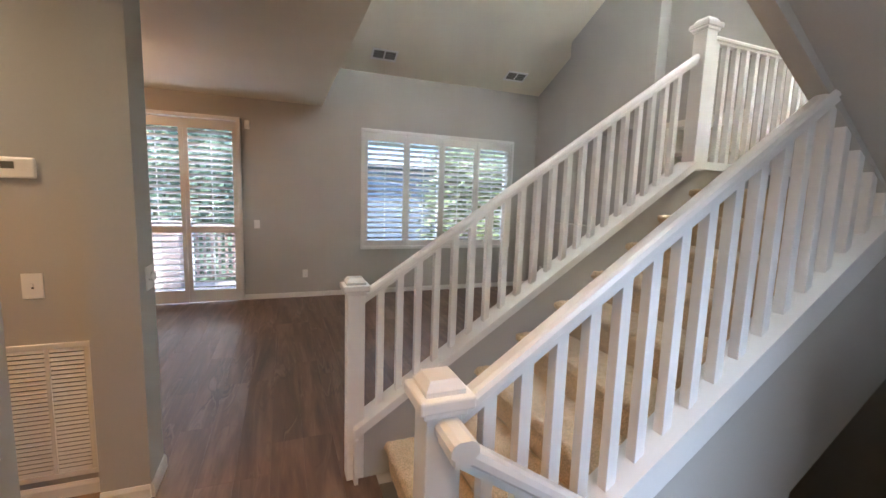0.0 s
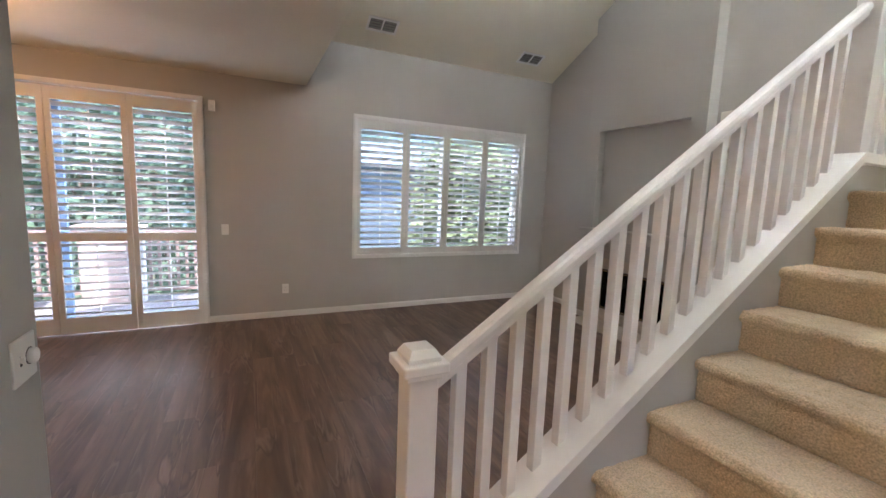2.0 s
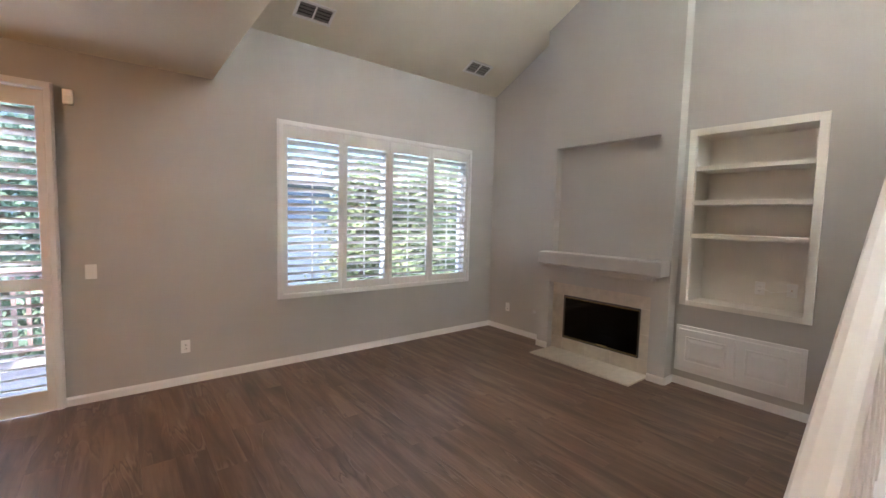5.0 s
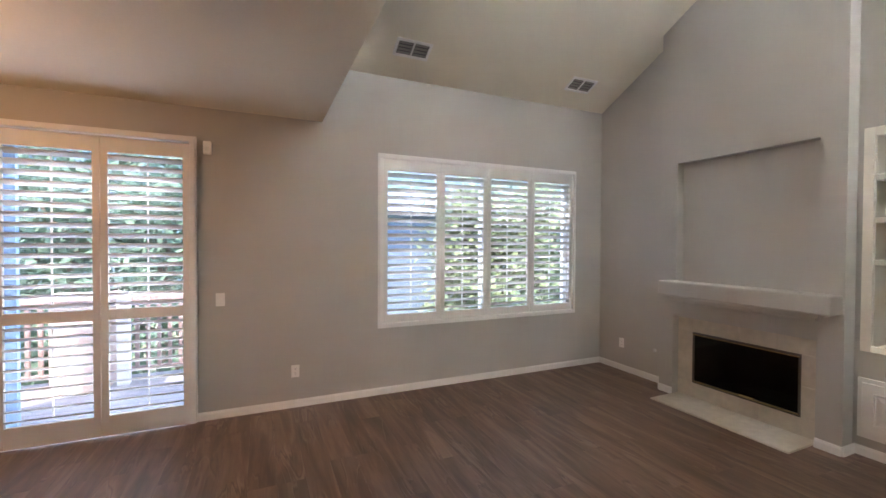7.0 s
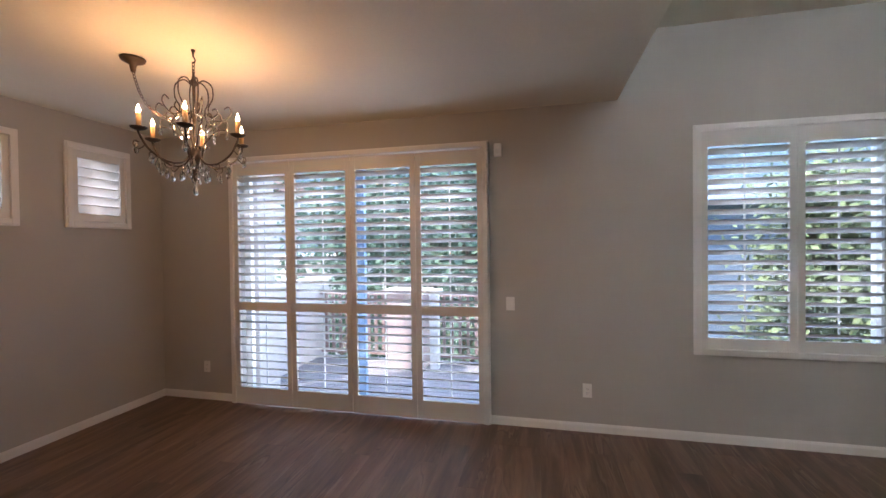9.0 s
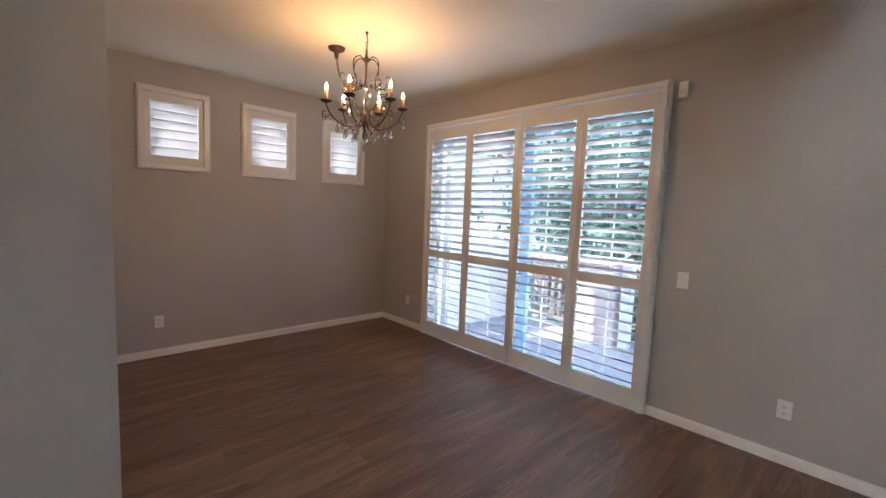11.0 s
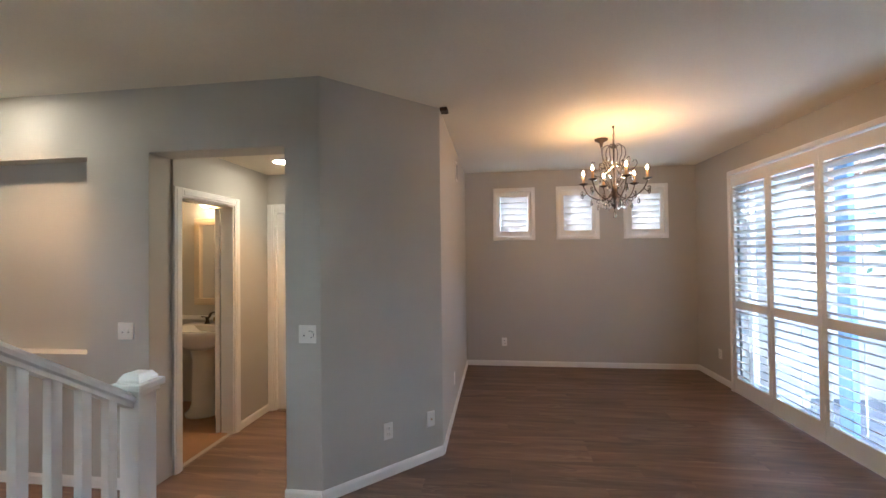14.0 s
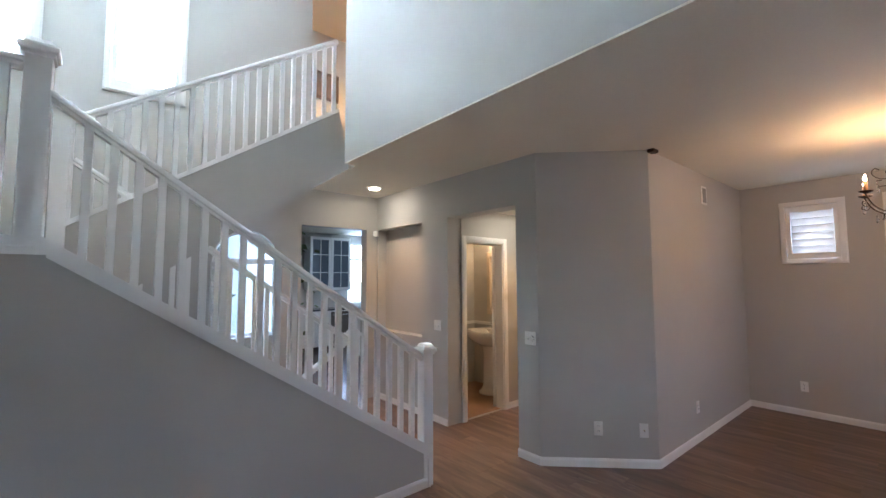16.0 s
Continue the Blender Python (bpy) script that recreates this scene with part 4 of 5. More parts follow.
# ---- electrical plates and small wall things ----
def plate(name, label, x, y, z, turn, kind="outlet", w=0.073, h=0.117):
    """A plate whose face looks along -y before the turn."""
    ob = thing(name, label, "switch" if "switch" in name or "dimmer" in name else "outlet", (x, y, z), turn=turn)
    part("plate", box(-w / 2, w / 2, -0.007, 0, -h / 2, h / 2, 0.003), PLASTIC, ob)
    if kind == "outlet":
        for dz in (-0.020, 0.020):
            part("socket", box(-0.017, 0.017, -0.010, -0.006, dz - 0.014, dz + 0.014, 0.003), PLASTIC, ob)
            bm = bmesh.new()
            add_box(bm, -0.0075, -0.0055, -0.0105, -0.0098, dz - 0.004, dz + 0.006), add_box(bm, 0.0055, 0.0075, -0.0105, -0.0098, dz - 0.004, dz + 0.006)
            add_box(bm, -0.002, 0.002, -0.0105, -0.0098, dz - 0.010, dz - 0.006)
            part("slots", bm, DARK, ob)
    elif kind == "toggle":
        for dx in ([0] if w < 0.1 else [-0.023, 0.023]):
            part("slot", box(dx - 0.0045, dx + 0.0045, -0.0078, -0.0068, -0.012, 0.012), DARK, ob)
            part("toggle", box(dx - 0.005, dx + 0.005, -0.016, -0.006, -0.004, 0.012, 0.002), PLASTIC, ob)
    elif kind == "rocker":
        part("rocker", box(-0.016, 0.016, -0.0105, -0.006, -0.033, 0.033, 0.002), PLASTIC, ob)
    elif kind == "dimmer":
        part("ring", lathe(bmesh.new(), [(0.0225, 0), (0.0225, 0.0015)]), DARK, ob).matrix_basis = pose(0.023, -0.0065, 0, 90, 0, 0)
        part("slot", box(-0.0275, -0.0185, -0.0078, -0.0068, -0.012, 0.012), DARK, ob)
        part("toggle", box(-0.028, -0.018, -0.016, -0.006, -0.004, 0.012, 0.002), PLASTIC, ob)
        k = part("knob", lathe(bmesh.new(), [(0.02, 0), (0.019, 0.014), (0.017, 0.016)]), PLASTIC, ob)
        k.matrix_basis = pose(0.023, -0.006, 0, 90, 0, 0)
    elif kind == "coax":
        k = part("connector", lathe(bmesh.new(), [(0.006, 0), (0.006, 0.012)], n=8), BRASS, ob)
        k.matrix_basis = pose(0, -0.006, 0, 90, 0, 0)
    return ob


plate("outlet", "white wall outlet under the living room window", 0.429, NORTH, 0.345, 0)
plate("light_switch", "white rocker switch beside the patio door", -0.20, NORTH, 1.06, 0, "rocker")
plate("outlet", "white wall outlet between patio door and corner", -3.33, NORTH, 0.34, 0)
plate("outlet", "white wall outlet by the fireplace", EAST, 5.87, 0.34, -90)
plate("outlet", "white wall outlet under the small windows", WEST, 3.675, 0.335, 90)
plate("outlet", "white wall outlet on the return wall", -2.10, 3.142, 0.33, 180)
plate("outlet", "white wall outlet on the cut corner", -0.845, 2.795, 0.32, 134)
plate("cable_outlet", "white cable plate on the cut corner", -1.118, 3.058, 0.31, 134, "coax")
plate("dimmer_switch", "white two gang dimmer plate", FACE, 2.365, 1.07, 90, "dimmer", 0.118)
plate("light_switch", "white two gang switch plate beside the niche", FACE, 1.055, 1.075, 90, "toggle", 0.118)
plate("light_switch", "white toggle switch in the hall", -0.93, 2.35, 1.05, 0, "toggle", 0.078)
plate("outlet", "white outlet inside the bookcase", EAST + D, 3.09, 0.99, -90)
plate("cable_outlet", "white cable plate inside the bookcase", EAST + D, 2.86, 1.0, -90, "coax")
tagged(part("cable", tube(bmesh.new(), [(EAST + D - 0.006, 3.09, 1.0), (EAST + D - 0.02, 3.0, 0.965), (EAST + D - 0.006, 2.88, 0.99)], 0.003, 6), PLASTIC), "thin white cable across the bookcase back", "cable")

thermostat = thing("thermostat", "white wall thermostat with a dark display", "thermostat", (-0.945, 2.35, 1.575))
part("case", box(-0.065, 0.065, -0.028, 0, -0.045, 0.045, 0.008), PLASTIC, thermostat)
part("display", box(-0.045, 0.0, -0.0295, -0.0275, -0.005, 0.025), material("grey_display", (0.10, 0.10, 0.09), 0.3, bump=0), thermostat)
part("button", box(0.02, 0.045, -0.030, -0.0275, -0.01, 0.0, 0.001), PLASTIC, thermostat)
sensor = thing("motion_sensor", "small white sensor on the wall beside the patio door", "sensor", (-0.295, NORTH, 2.39))
part("case", box(-0.032, 0.032, -0.05, 0, -0.055, 0.055, 0.008), PLASTIC, sensor)
part("lens", box(-0.018, 0.018, -0.053, -0.048, -0.035, 0.005, 0.003), SHUT, sensor)
sensor = thing("motion_sensor", "small white sensor by the kitchen opening", "sensor", (FACE + 0.03, SOUTH + 0.03, 2.23), turn=135)
part("case", box(-0.035, 0.035, -0.05, 0.01, -0.04, 0.04, 0.01), PLASTIC, sensor)
sensor = thing("motion_sensor", "small dark sensor at the ceiling corner", "sensor", (-1.22, 3.18, CEILING - 0.03))
part("case", box(-0.05, 0.05, -0.03, 0.03, 0, 0.03, 0.006), BRONZE, sensor)
vent = thing("wall_vent", "small white vent high on the return wall", "vent", (-2.55, 3.142, 2.50), turn=180)
part("frame", box(-0.075, 0.075, -0.01, 0, -0.10, 0.10, 0.003), PLASTIC, vent)
# solid grey panel, coloured as shaded slots; the vent has no openings
part("slots", box(-0.055, 0.055, -0.012, -0.009, -0.08, 0.08), material("slot_shade_grey", (0.3, 0.29, 0.27), 0.6), vent)


# for white register slats: their shade is put into this grey
SLATM = material("shaded_grey_slats", (0.22, 0.21, 0.20), 0.5, bump=0.0)


def grille(name, label, at, rot, w, h, cols, pitch, mat=WHITE):
    """A louvred air grille whose face looks along -y before the turn; its middle is at the origin."""
    g = thing(name, label, "vent")
    g.matrix_basis = Matrix.Translation(at) @ rot
    bm = bmesh.new()
    f = 0.026
    for a, b, c, d in ((-w / 2, w / 2, h / 2 - f, h / 2), (-w / 2, w / 2, -h / 2, -h / 2 + f), (-w / 2, -w / 2 + f, -h / 2 + f, h / 2 - f), (w / 2 - f, w / 2, -h / 2 + f, h / 2 - f)):
        add_box(bm, a, b, -0.014, 0, c, d, 0.003)
    for i in range(1, cols):
        x = -w / 2 + w * i / cols
        add_box(bm, x - 0.008, x + 0.008, -0.013, -0.001, -h / 2 + f, h / 2 - f)
    part("frame", bm, WHITE, g)
    # flat black sheet painted as the dark behind the slats; no duct is modelled
    part("duct_shade", box(-w / 2 + f, w / 2 - f, -0.0015, -0.0005, -h / 2 + f, h / 2 - f), DARK, g)
    n = int((h - 2 * f) / pitch)
    me = bpy.data.meshes.new("slat")
    bm = bmesh.new()
    for i in range(cols):
        a, b = -w / 2 + w * i / cols + (f if i == 0 else 0.008), -w / 2 + w * (i + 1) / cols - (f if i == cols - 1 else 0.008)
        slab([(-0.012, -pitch * 0.25), (-0.011, -pitch * 0.3), (-0.002, pitch * 0.35), (-0.003, pitch * 0.4)], a, b, "x", bm)
    bm.to_mesh(me)
    bm.free()
    me.materials.append(mat)
    for i in range(n):
        s = new("slat", me)
        s.parent, s.location = g, (0, 0, -h / 2 + f + (i + 0.5) * (h - 2 * f) / n)
    return g


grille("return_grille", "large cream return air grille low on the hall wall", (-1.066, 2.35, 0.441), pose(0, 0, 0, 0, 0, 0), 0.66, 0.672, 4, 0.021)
for x, y, c in ((1.48, 5.90, 2), (3.59, 5.915, 2)):
    tilt = math.degrees(math.atan(SLOPE))
    grille("ceiling_vent", "white ceiling air register with two dark openings", (x, y, vault(y) - 0.002), pose(0, 0, 0, 90 - tilt, 0, 0), 0.36, 0.20, 2, 0.030, SLATM)


def downlight(x, y, z, watts=9, tone=(1.0, 0.53, 0.22)):
    d = thing("downlight", "round white recessed ceiling light, lit warm", "downlight", (x, y, z))
    bm = bmesh.new()
    lathe(bm, [(0.062, -0.002), (0.068, -0.010), (0.088, -0.008), (0.092, -0.001)], n=28)
    part("trim_ring", bm, WHITE, d)
    part("lens", lathe(bmesh.new(), [(0.060, -0.0135), (0.060, -0.010)], n=24), DOWNGLOW, d)
    lamp = new("downlight_lamp", bpy.data.lights.new("downlight_lamp", "SPOT"))
    lamp.data.energy, lamp.data.color, lamp.data.spot_size, lamp.data.spot_blend, lamp.data.shadow_soft_size = watts, tone, radians(105), 1.0, 0.05
    lamp.parent, lamp.location = d, (0, 0, -0.02)
    return d


downlight(-0.115, 0.27, CEILING, 5.8)
downlight(-1.39, 1.70, 2.42, 3.8, (1.0, 0.45, 0.10))
downlight(-0.35, -0.55, TOP - 0.02, 22)
structure("ceiling_hall", box(-2.1, FACE - 0.2, HALL_S, 2.35, 2.42, 2.60), CEIL, "painted lower hall ceiling", "ceiling")


# ---- interior doors and casings ----
def casing(name, x0, x1, z1, at, rot, label):
    c = thing(name, label, "door frame")
    c["kind"] = "structure"
    c.matrix_basis = Matrix.Translation(at) @ rot
    for a, b, lo, hi in ((x0 - 0.07, x0, 0, z1 + 0.07), (x1, x1 + 0.07, 0, z1 + 0.07), (x0, x1, z1, z1 + 0.07)):
        bm = box(a, b, -0.016, 0, lo, hi, 0.004)
        add_box(bm, a + 0.018, b - 0.018 if a != x0 else b, -0.021, -0.015, lo if lo == 0 else lo + 0.018, hi - 0.018, 0.002)
        part("casing", bm, WHITE, c)
    bm = bmesh.new()
    add_box(bm, x0 - 0.002, x0 + 0.012, 0, 0.12, 0, z1), add_box(bm, x1 - 0.012, x1 + 0.002, 0, 0.12, 0, z1), add_box(bm, x0 + 0.012, x1 - 0.012, 0, 0.12, z1 - 0.012, z1 + 0.002)
    part("jamb", bm, WHITE, c)
    return c


def panel_door(label, w, h, m, knob=True):
    """A six-panel door, hinged at the origin, along +x, its face to -y."""
    d = thing("door", label, "door")
    d.matrix_basis = m
    part("leaf", box(0, w, -0.018, 0.018, 0.006, h, 0.002), WHITE, d)
    rows = ((0.10, 0.78), (0.90, 1.60), (1.70, 1.92))
    for side in (-1, 1):
        for z0, z1 in rows:
            for x0, x1 in ((0.10, w / 2 - 0.04), (w / 2 + 0.04, w - 0.10)):
                bm = bmesh.new()
                q = lambda o, y: [bm.verts.new((x, side * y, z)) for x, z in ((x0 + o, z0 + o), (x1 - o, z0 + o), (x1 - o, z1 - o), (x0 + o, z1 - o))]
                rings = [q(0, 0.018), q(0.006, 0.024), q(0.016, 0.0185), q(0.026, 0.0185), q(0.05, 0.025)]
                for p, r in zip(rings, rings[1:]):
                    for i in range(4):
                        bm.faces.new((p[i], p[(i + 1) % 4], r[(i + 1) % 4], r[i]))
                bm.faces.new(rings[-1])
                bmesh.ops.recalc_face_normals(bm, faces=bm.faces[:])
                part("panel", bm, WHITE, d)
    if knob:
        for side in (-1, 1):
            k = part("knob", lathe(bmesh.new(), [(0.03, 0), (0.03, 0.006), (0.011, 0.012), (0.011, 0.035), (0.026, 0.045), (0.026, 0.06), (0.012, 0.066)]), BRASS, d)
            k.matrix_basis = pose(w - 0.065, side * 0.018, 0.95, 90 * -side * -1, 0, 0)
    return d


casing("door_frame", 0.763, 1.395, 2.03, (0, HALL_S, 0), pose(0, 0, 0, 0, 0, 180), "white painted bathroom door casing")
casing("door_frame", 1.312, 2.072, 2.04, (-1.95, 0, 0), pose(0, 0, 0, 0, 0, 90), "white painted hall door casing")
panel_door("white six panel hall door, closed", 0.735, 2.02, pose(-2.0, 1.325, 0, 0, 0, 90))
panel_door("white panelled bathroom door, standing open", 0.61, 2.01, pose(-1.38, HALL_S - 0.15, 0, 0, 0, -145))

# ---- bathroom ----
sink_scale = 1.3
sink = thing("pedestal_sink", "white porcelain pedestal sink against the bathroom wall", "sink", (-2.1, 0.62, 0), turn=-90)
sink.scale = (sink_scale, sink_scale, 1)
bm = bmesh.new()
def oval(bm, rings, n=28):
    rr = [[bm.verts.new((a * math.cos(2 * math.pi * i / n), 0.24 + b * math.sin(2 * math.pi * i / n), z)) for i in range(n)] for a, b, z in rings]
    for p, q in zip(rr, rr[1:]):
        for i in range(n):
            bm.faces.new((p[i], p[(i + 1) % n], q[(i + 1) % n], q[i])).smooth = True
    bm.faces.new(rr[0][::-1]), bm.faces.new(rr[-1])
oval(bm, [(0.10, 0.09, 0.66), (0.20, 0.17, 0.72), (0.28, 0.23, 0.80), (0.30, 0.24, 0.83), (0.305, 0.245, 0.86), (0.29, 0.235, 0.868), (0.23, 0.17, 0.86), (0.20, 0.14, 0.80), (0.10, 0.08, 0.76)])
add_box(bm, -0.27, 0.27, 0.0, 0.12, 0.80, 0.868, 0.01)
part("basin", bm, PORCELAIN, sink)
bm = bmesh.new()
lathe(bm, [(0.13, 0), (0.13, 0.03), (0.10, 0.06), (0.085, 0.12), (0.08, 0.55), (0.10, 0.66), (0.12, 0.68)], 0, 0.22, 20)
part("pedestal", bm, PORCELAIN, sink)
bm = bmesh.new()
for dx in (-0.09, 0.09):
    lathe(bm, [(0.022, 0.868), (0.018, 0.88), (0.012, 0.90), (0.014, 0.93), (0.006, 0.94)], dx, 0.06, 12)
    tube(bm, [(dx, 0.06, 0.935), (dx * 1.5, 0.075, 0.945)], 0.006)
tube(bm, [(0, 0.06, 0.868), (0, 0.06, 0.96), (0, 0.09, 1.0), (0, 0.14, 0.99), (0, 0.16, 0.95)], 0.010)
part("faucet", bm, BRONZE, sink, "dark bronze widespread faucet")
mirror = thing("mirror", "rectangular mirror in a deep pale moulded frame", "mirror", (-2.1, 0.60, 1.53), turn=-90)
bm = bmesh.new()
for o, d, w in ((0, 0.03, 0.03), (0.03, 0.045, 0.045)):
    W, H = 0.29 - o, 0.47 - o
    for a, b, c, e in ((-W, W, H - w, H), (-W, W, -H, -H + w), (-W, -W + w, -H + w, H - w), (W - w, W, -H + w, H - w)):
        add_box(bm, a, b, 0.0, d, c, e, 0.005)
part("frame", bm, material("champagne_frame", (0.62, 0.52, 0.38), 0.4, grain=0.03), mirror)
part("glass", box(-0.22, 0.22, 0.005, 0.015, -0.40, 0.40), MIRROR, mirror)
lightbar = thing("vanity_light", "brass vanity light with two warm glass shades above the mirror", "wall lamp", (-2.1, 0.62, 2.14), turn=-90)
part("backplate", box(-0.2, 0.2, 0, 0.025, -0.035, 0.035, 0.006), BRASS, lightbar)
for dx in (-0.12, 0.12):
    part("shade", lathe(bmesh.new(), [(0.03, -0.03), (0.05, -0.005), (0.055, 0.05), (0.035, 0.06)], dx, 0.09, 16), glow("warm_shade", (1.0, 0.70, 0.38), 2.5), lightbar)
    part("arm", tube(bmesh.new(), [(dx, 0.02, 0), (dx, 0.06, -0.02), (dx, 0.09, -0.03)], 0.007), BRASS, lightbar)
lamp = new("vanity_lamp", bpy.data.lights.new("vanity_lamp", "POINT"))
lamp.data.energy, lamp.data.color, lamp.data.shadow_soft_size, lamp.parent, lamp.location = 0.19, (1.0, 0.48, 0.16), 0.06, lightbar, (0, 0.20, 0.0)
structure("trim", box(-2.1, FACE - 0.2, 0.0, 0.018, 0.90, 0.945, 0.004), WHITE, "white painted chair rail", "trim")
structure("trim", box(-2.1, -2.082, 0.018, 1.12, 0.90, 0.945, 0.004), WHITE, "white painted chair rail", "trim")

# ---- chandelier ----
chand = thing("chandelier", "aged bronze chandelier with six lit candle bulbs and hanging crystal drops", "chandelier", (-1.915, 4.662, 0))
CX, CY = 0.0, 0.0
BODY_Z = 0.072
bm = lathe(bmesh.new(), [(0.012, 2.655), (0.02, 2.70), (0.062, 2.722), (0.068, 2.738)], -0.437, 0.0, 24)
part("canopy", bm, BRONZE, chand, "round aged bronze ceiling canopy")
bm = lathe(bmesh.new(), [(0.004, 2.70), (0.006, 2.72), (0.012, 2.735), (0.012, 2.739)], CX, CY, 16)
tube(bm, [(0, 0, 2.70), (0.008, 0, 2.69), (0.014, 0, 2.675), (0.006, 0, 2.66), (-0.006, 0, 2.665)], 0.004)
part("hook", bm, BRONZE, chand)


def chain(bm, path, link=0.030):
    """Chain links along a line of points."""
    pts = [Vector(p) for p in path]
    total = [0.0]
    for a, b in zip(pts, pts[1:]):
        total.append(total[-1] + (b - a).length)
    n = int(total[-1] / (link * 0.72))
    for k in range(n):
        s = (k + 0.5) * total[-1] / n
        i = max(j for j in range(len(total) - 1) if total[j] <= s)
        way = (pts[i + 1] - pts[i]).normalized()
        mid = pts[i] + way * (s - total[i])
        side = way.cross(Vector((0, 0, 1)) if abs(way.z) < 0.9 else Vector((1, 0, 0))).normalized()
        if k % 2:
            side = way.cross(side)
        ring = [mid + way * (link / 2) * math.cos(2 * math.pi * q / 8) + side * (link * 0.28) * math.sin(2 * math.pi * q / 8) for q in range(9)]
        tube(bm, ring, 0.0025, 5)


bm = bmesh.new()
sw = []
for i in range(15):
    f = i / 14
    sw.append((-0.437 * (1 - f) ** 2 - 0.68 * f * (1 - f) - 0.02 * f * f, 0.0, 2.66 * (1 - f) ** 2 + 4.56 * f * (1 - f) + 2.38 * f * f))
chain(bm, sw)
part("chain", bm, BRONZE, chand)
bm = bmesh.new()
chain(bm, [(0, 0, 2.665), (0, 0, 2.60)])
part("chain", bm, BRONZE, chand)
bm = lathe(bmesh.new(), [(r, z + BODY_Z) for r, z in ((0.005, 2.54), (0.010, 2.50), (0.020, 2.48), (0.009, 2.46), (0.006, 2.30), (0.012, 2.27), (0.007, 2.22), (0.007, 2.12), (0.024, 2.09), (0.034, 2.05), (0.020, 2.00), (0.012, 1.97), (0.020, 1.94), (0.006, 1.90))][::-1], n=14)
part("column", bm, BRONZE, chand)


def arm_path(points, ang, steps=6):
    """A smooth curve through (radius, height) points, turned about the column."""
    out = []
    P = [points[0]] + list(points) + [points[-1]]
    for a, b, c, d in zip(P, P[1:], P[2:], P[3:]):
        for k in range(steps):
            t = k / steps
            w = (-0.5 * t + t * t - 0.5 * t**3, 1 - 2.5 * t * t + 1.5 * t**3, 0.5 * t + 2 * t * t - 1.5 * t**3, -0.5 * t * t + 0.5 * t**3)
            r, z = (sum(w[i] * (a, b, c, d)[i][j] for i in range(4)) for j in (0, 1))
            out.append((r * math.cos(ang), r * math.sin(ang), z + BODY_Z))
    r, z = points[-1]
    return out + [(r * math.cos(ang), r * math.sin(ang), z + BODY_Z)]


drop_me = bpy.data.meshes.new("crystal_drop")
bm = bmesh.new()
lathe(bm, [(0.002, 0), (0.004, -0.006), (0.002, -0.012), (0.007, -0.022), (0.011, -0.040), (0.009, -0.052), (0.002, -0.060)], n=6)
for f in bm.faces:
    f.smooth = False
bm.to_mesh(drop_me)
bm.free()
drop_me.materials.append(CRYSTAL)


def crystal(r, z, ang, s=1.0):
    ob = new("crystal_drop", drop_me)
    ob.parent, ob.location, ob.scale = chand, (r * math.cos(ang), r * math.sin(ang), z + BODY_Z), (s, s, s)


ARM_R, ARM_Z = 0.275, 2.15
TOP_Z = ARM_Z + BODY_Z
for k in range(6):
    ang = radians(60 * k + 65)
    bm = bmesh.new()
    tube(bm, arm_path([(0.02, 2.06), (0.07, 2.00), (0.15, 2.00), (0.23, 2.05), (ARM_R, 2.13), (ARM_R, ARM_Z)], ang), 0.0055, 7)
    tube(bm, arm_path([(0.245, 2.07), (0.275, 2.045), (0.30, 2.06), (0.295, 2.085), (0.275, 2.08)], ang), 0.0035, 5)
    tube(bm, arm_path([(0.10, 1.995), (0.13, 1.965), (0.155, 1.975), (0.15, 1.995), (0.135, 1.99)], ang), 0.0035, 5)
    part("arm", bm, BRONZE, chand)
    x, y = ARM_R * math.cos(ang), ARM_R * math.sin(ang)
    part("bobeche", lathe(bmesh.new(), [(0.008, TOP_Z - 0.01), (0.036, TOP_Z + 0.002), (0.042, TOP_Z + 0.010), (0.012, TOP_Z + 0.012)], x, y, 16), BRONZE, chand)
    part("candle", lathe(bmesh.new(), [(0.0125, TOP_Z + 0.01), (0.0125, TOP_Z + 0.085)], x, y, 12), CANDLE, chand)
    part("bulb", lathe(bmesh.new(), [(0.006, TOP_Z + 0.085), (0.0105, TOP_Z + 0.096), (0.0100, TOP_Z + 0.105), (0.0038, TOP_Z + 0.120), (0.001, TOP_Z + 0.132)], x, y, 12), BULB, chand)
    lamp = new("candle_lamp", bpy.data.lights.new("candle_lamp", "POINT"))
    lamp.data.energy, lamp.data.color, lamp.data.shadow_soft_size, lamp.parent, lamp.location = 0.20, (1.0, 0.48, 0.18), 0.02, chand, (x, y, TOP_Z + 0.165)
    crystal(ARM_R + 0.012, ARM_Z - 0.06, ang, 1.25)
    crystal(0.145, 1.965, ang, 1.1)
    crystal(0.06, 2.0, ang + 0.5, 1.0)
    crystal(0.10, 2.21, ang + 0.5, 0.9)
    crystal(0.055, 2.12, ang + 0.2, 0.8)
    crystal(0.20, 2.01, ang + 0.12, 1.2)
    crystal(0.075, 1.97, ang + 0.3, 1.2)
    crystal(0.045, 2.33, ang + 0.3, 1.0)
    crystal(0.17, 2.22, ang + 0.52, 1.1)
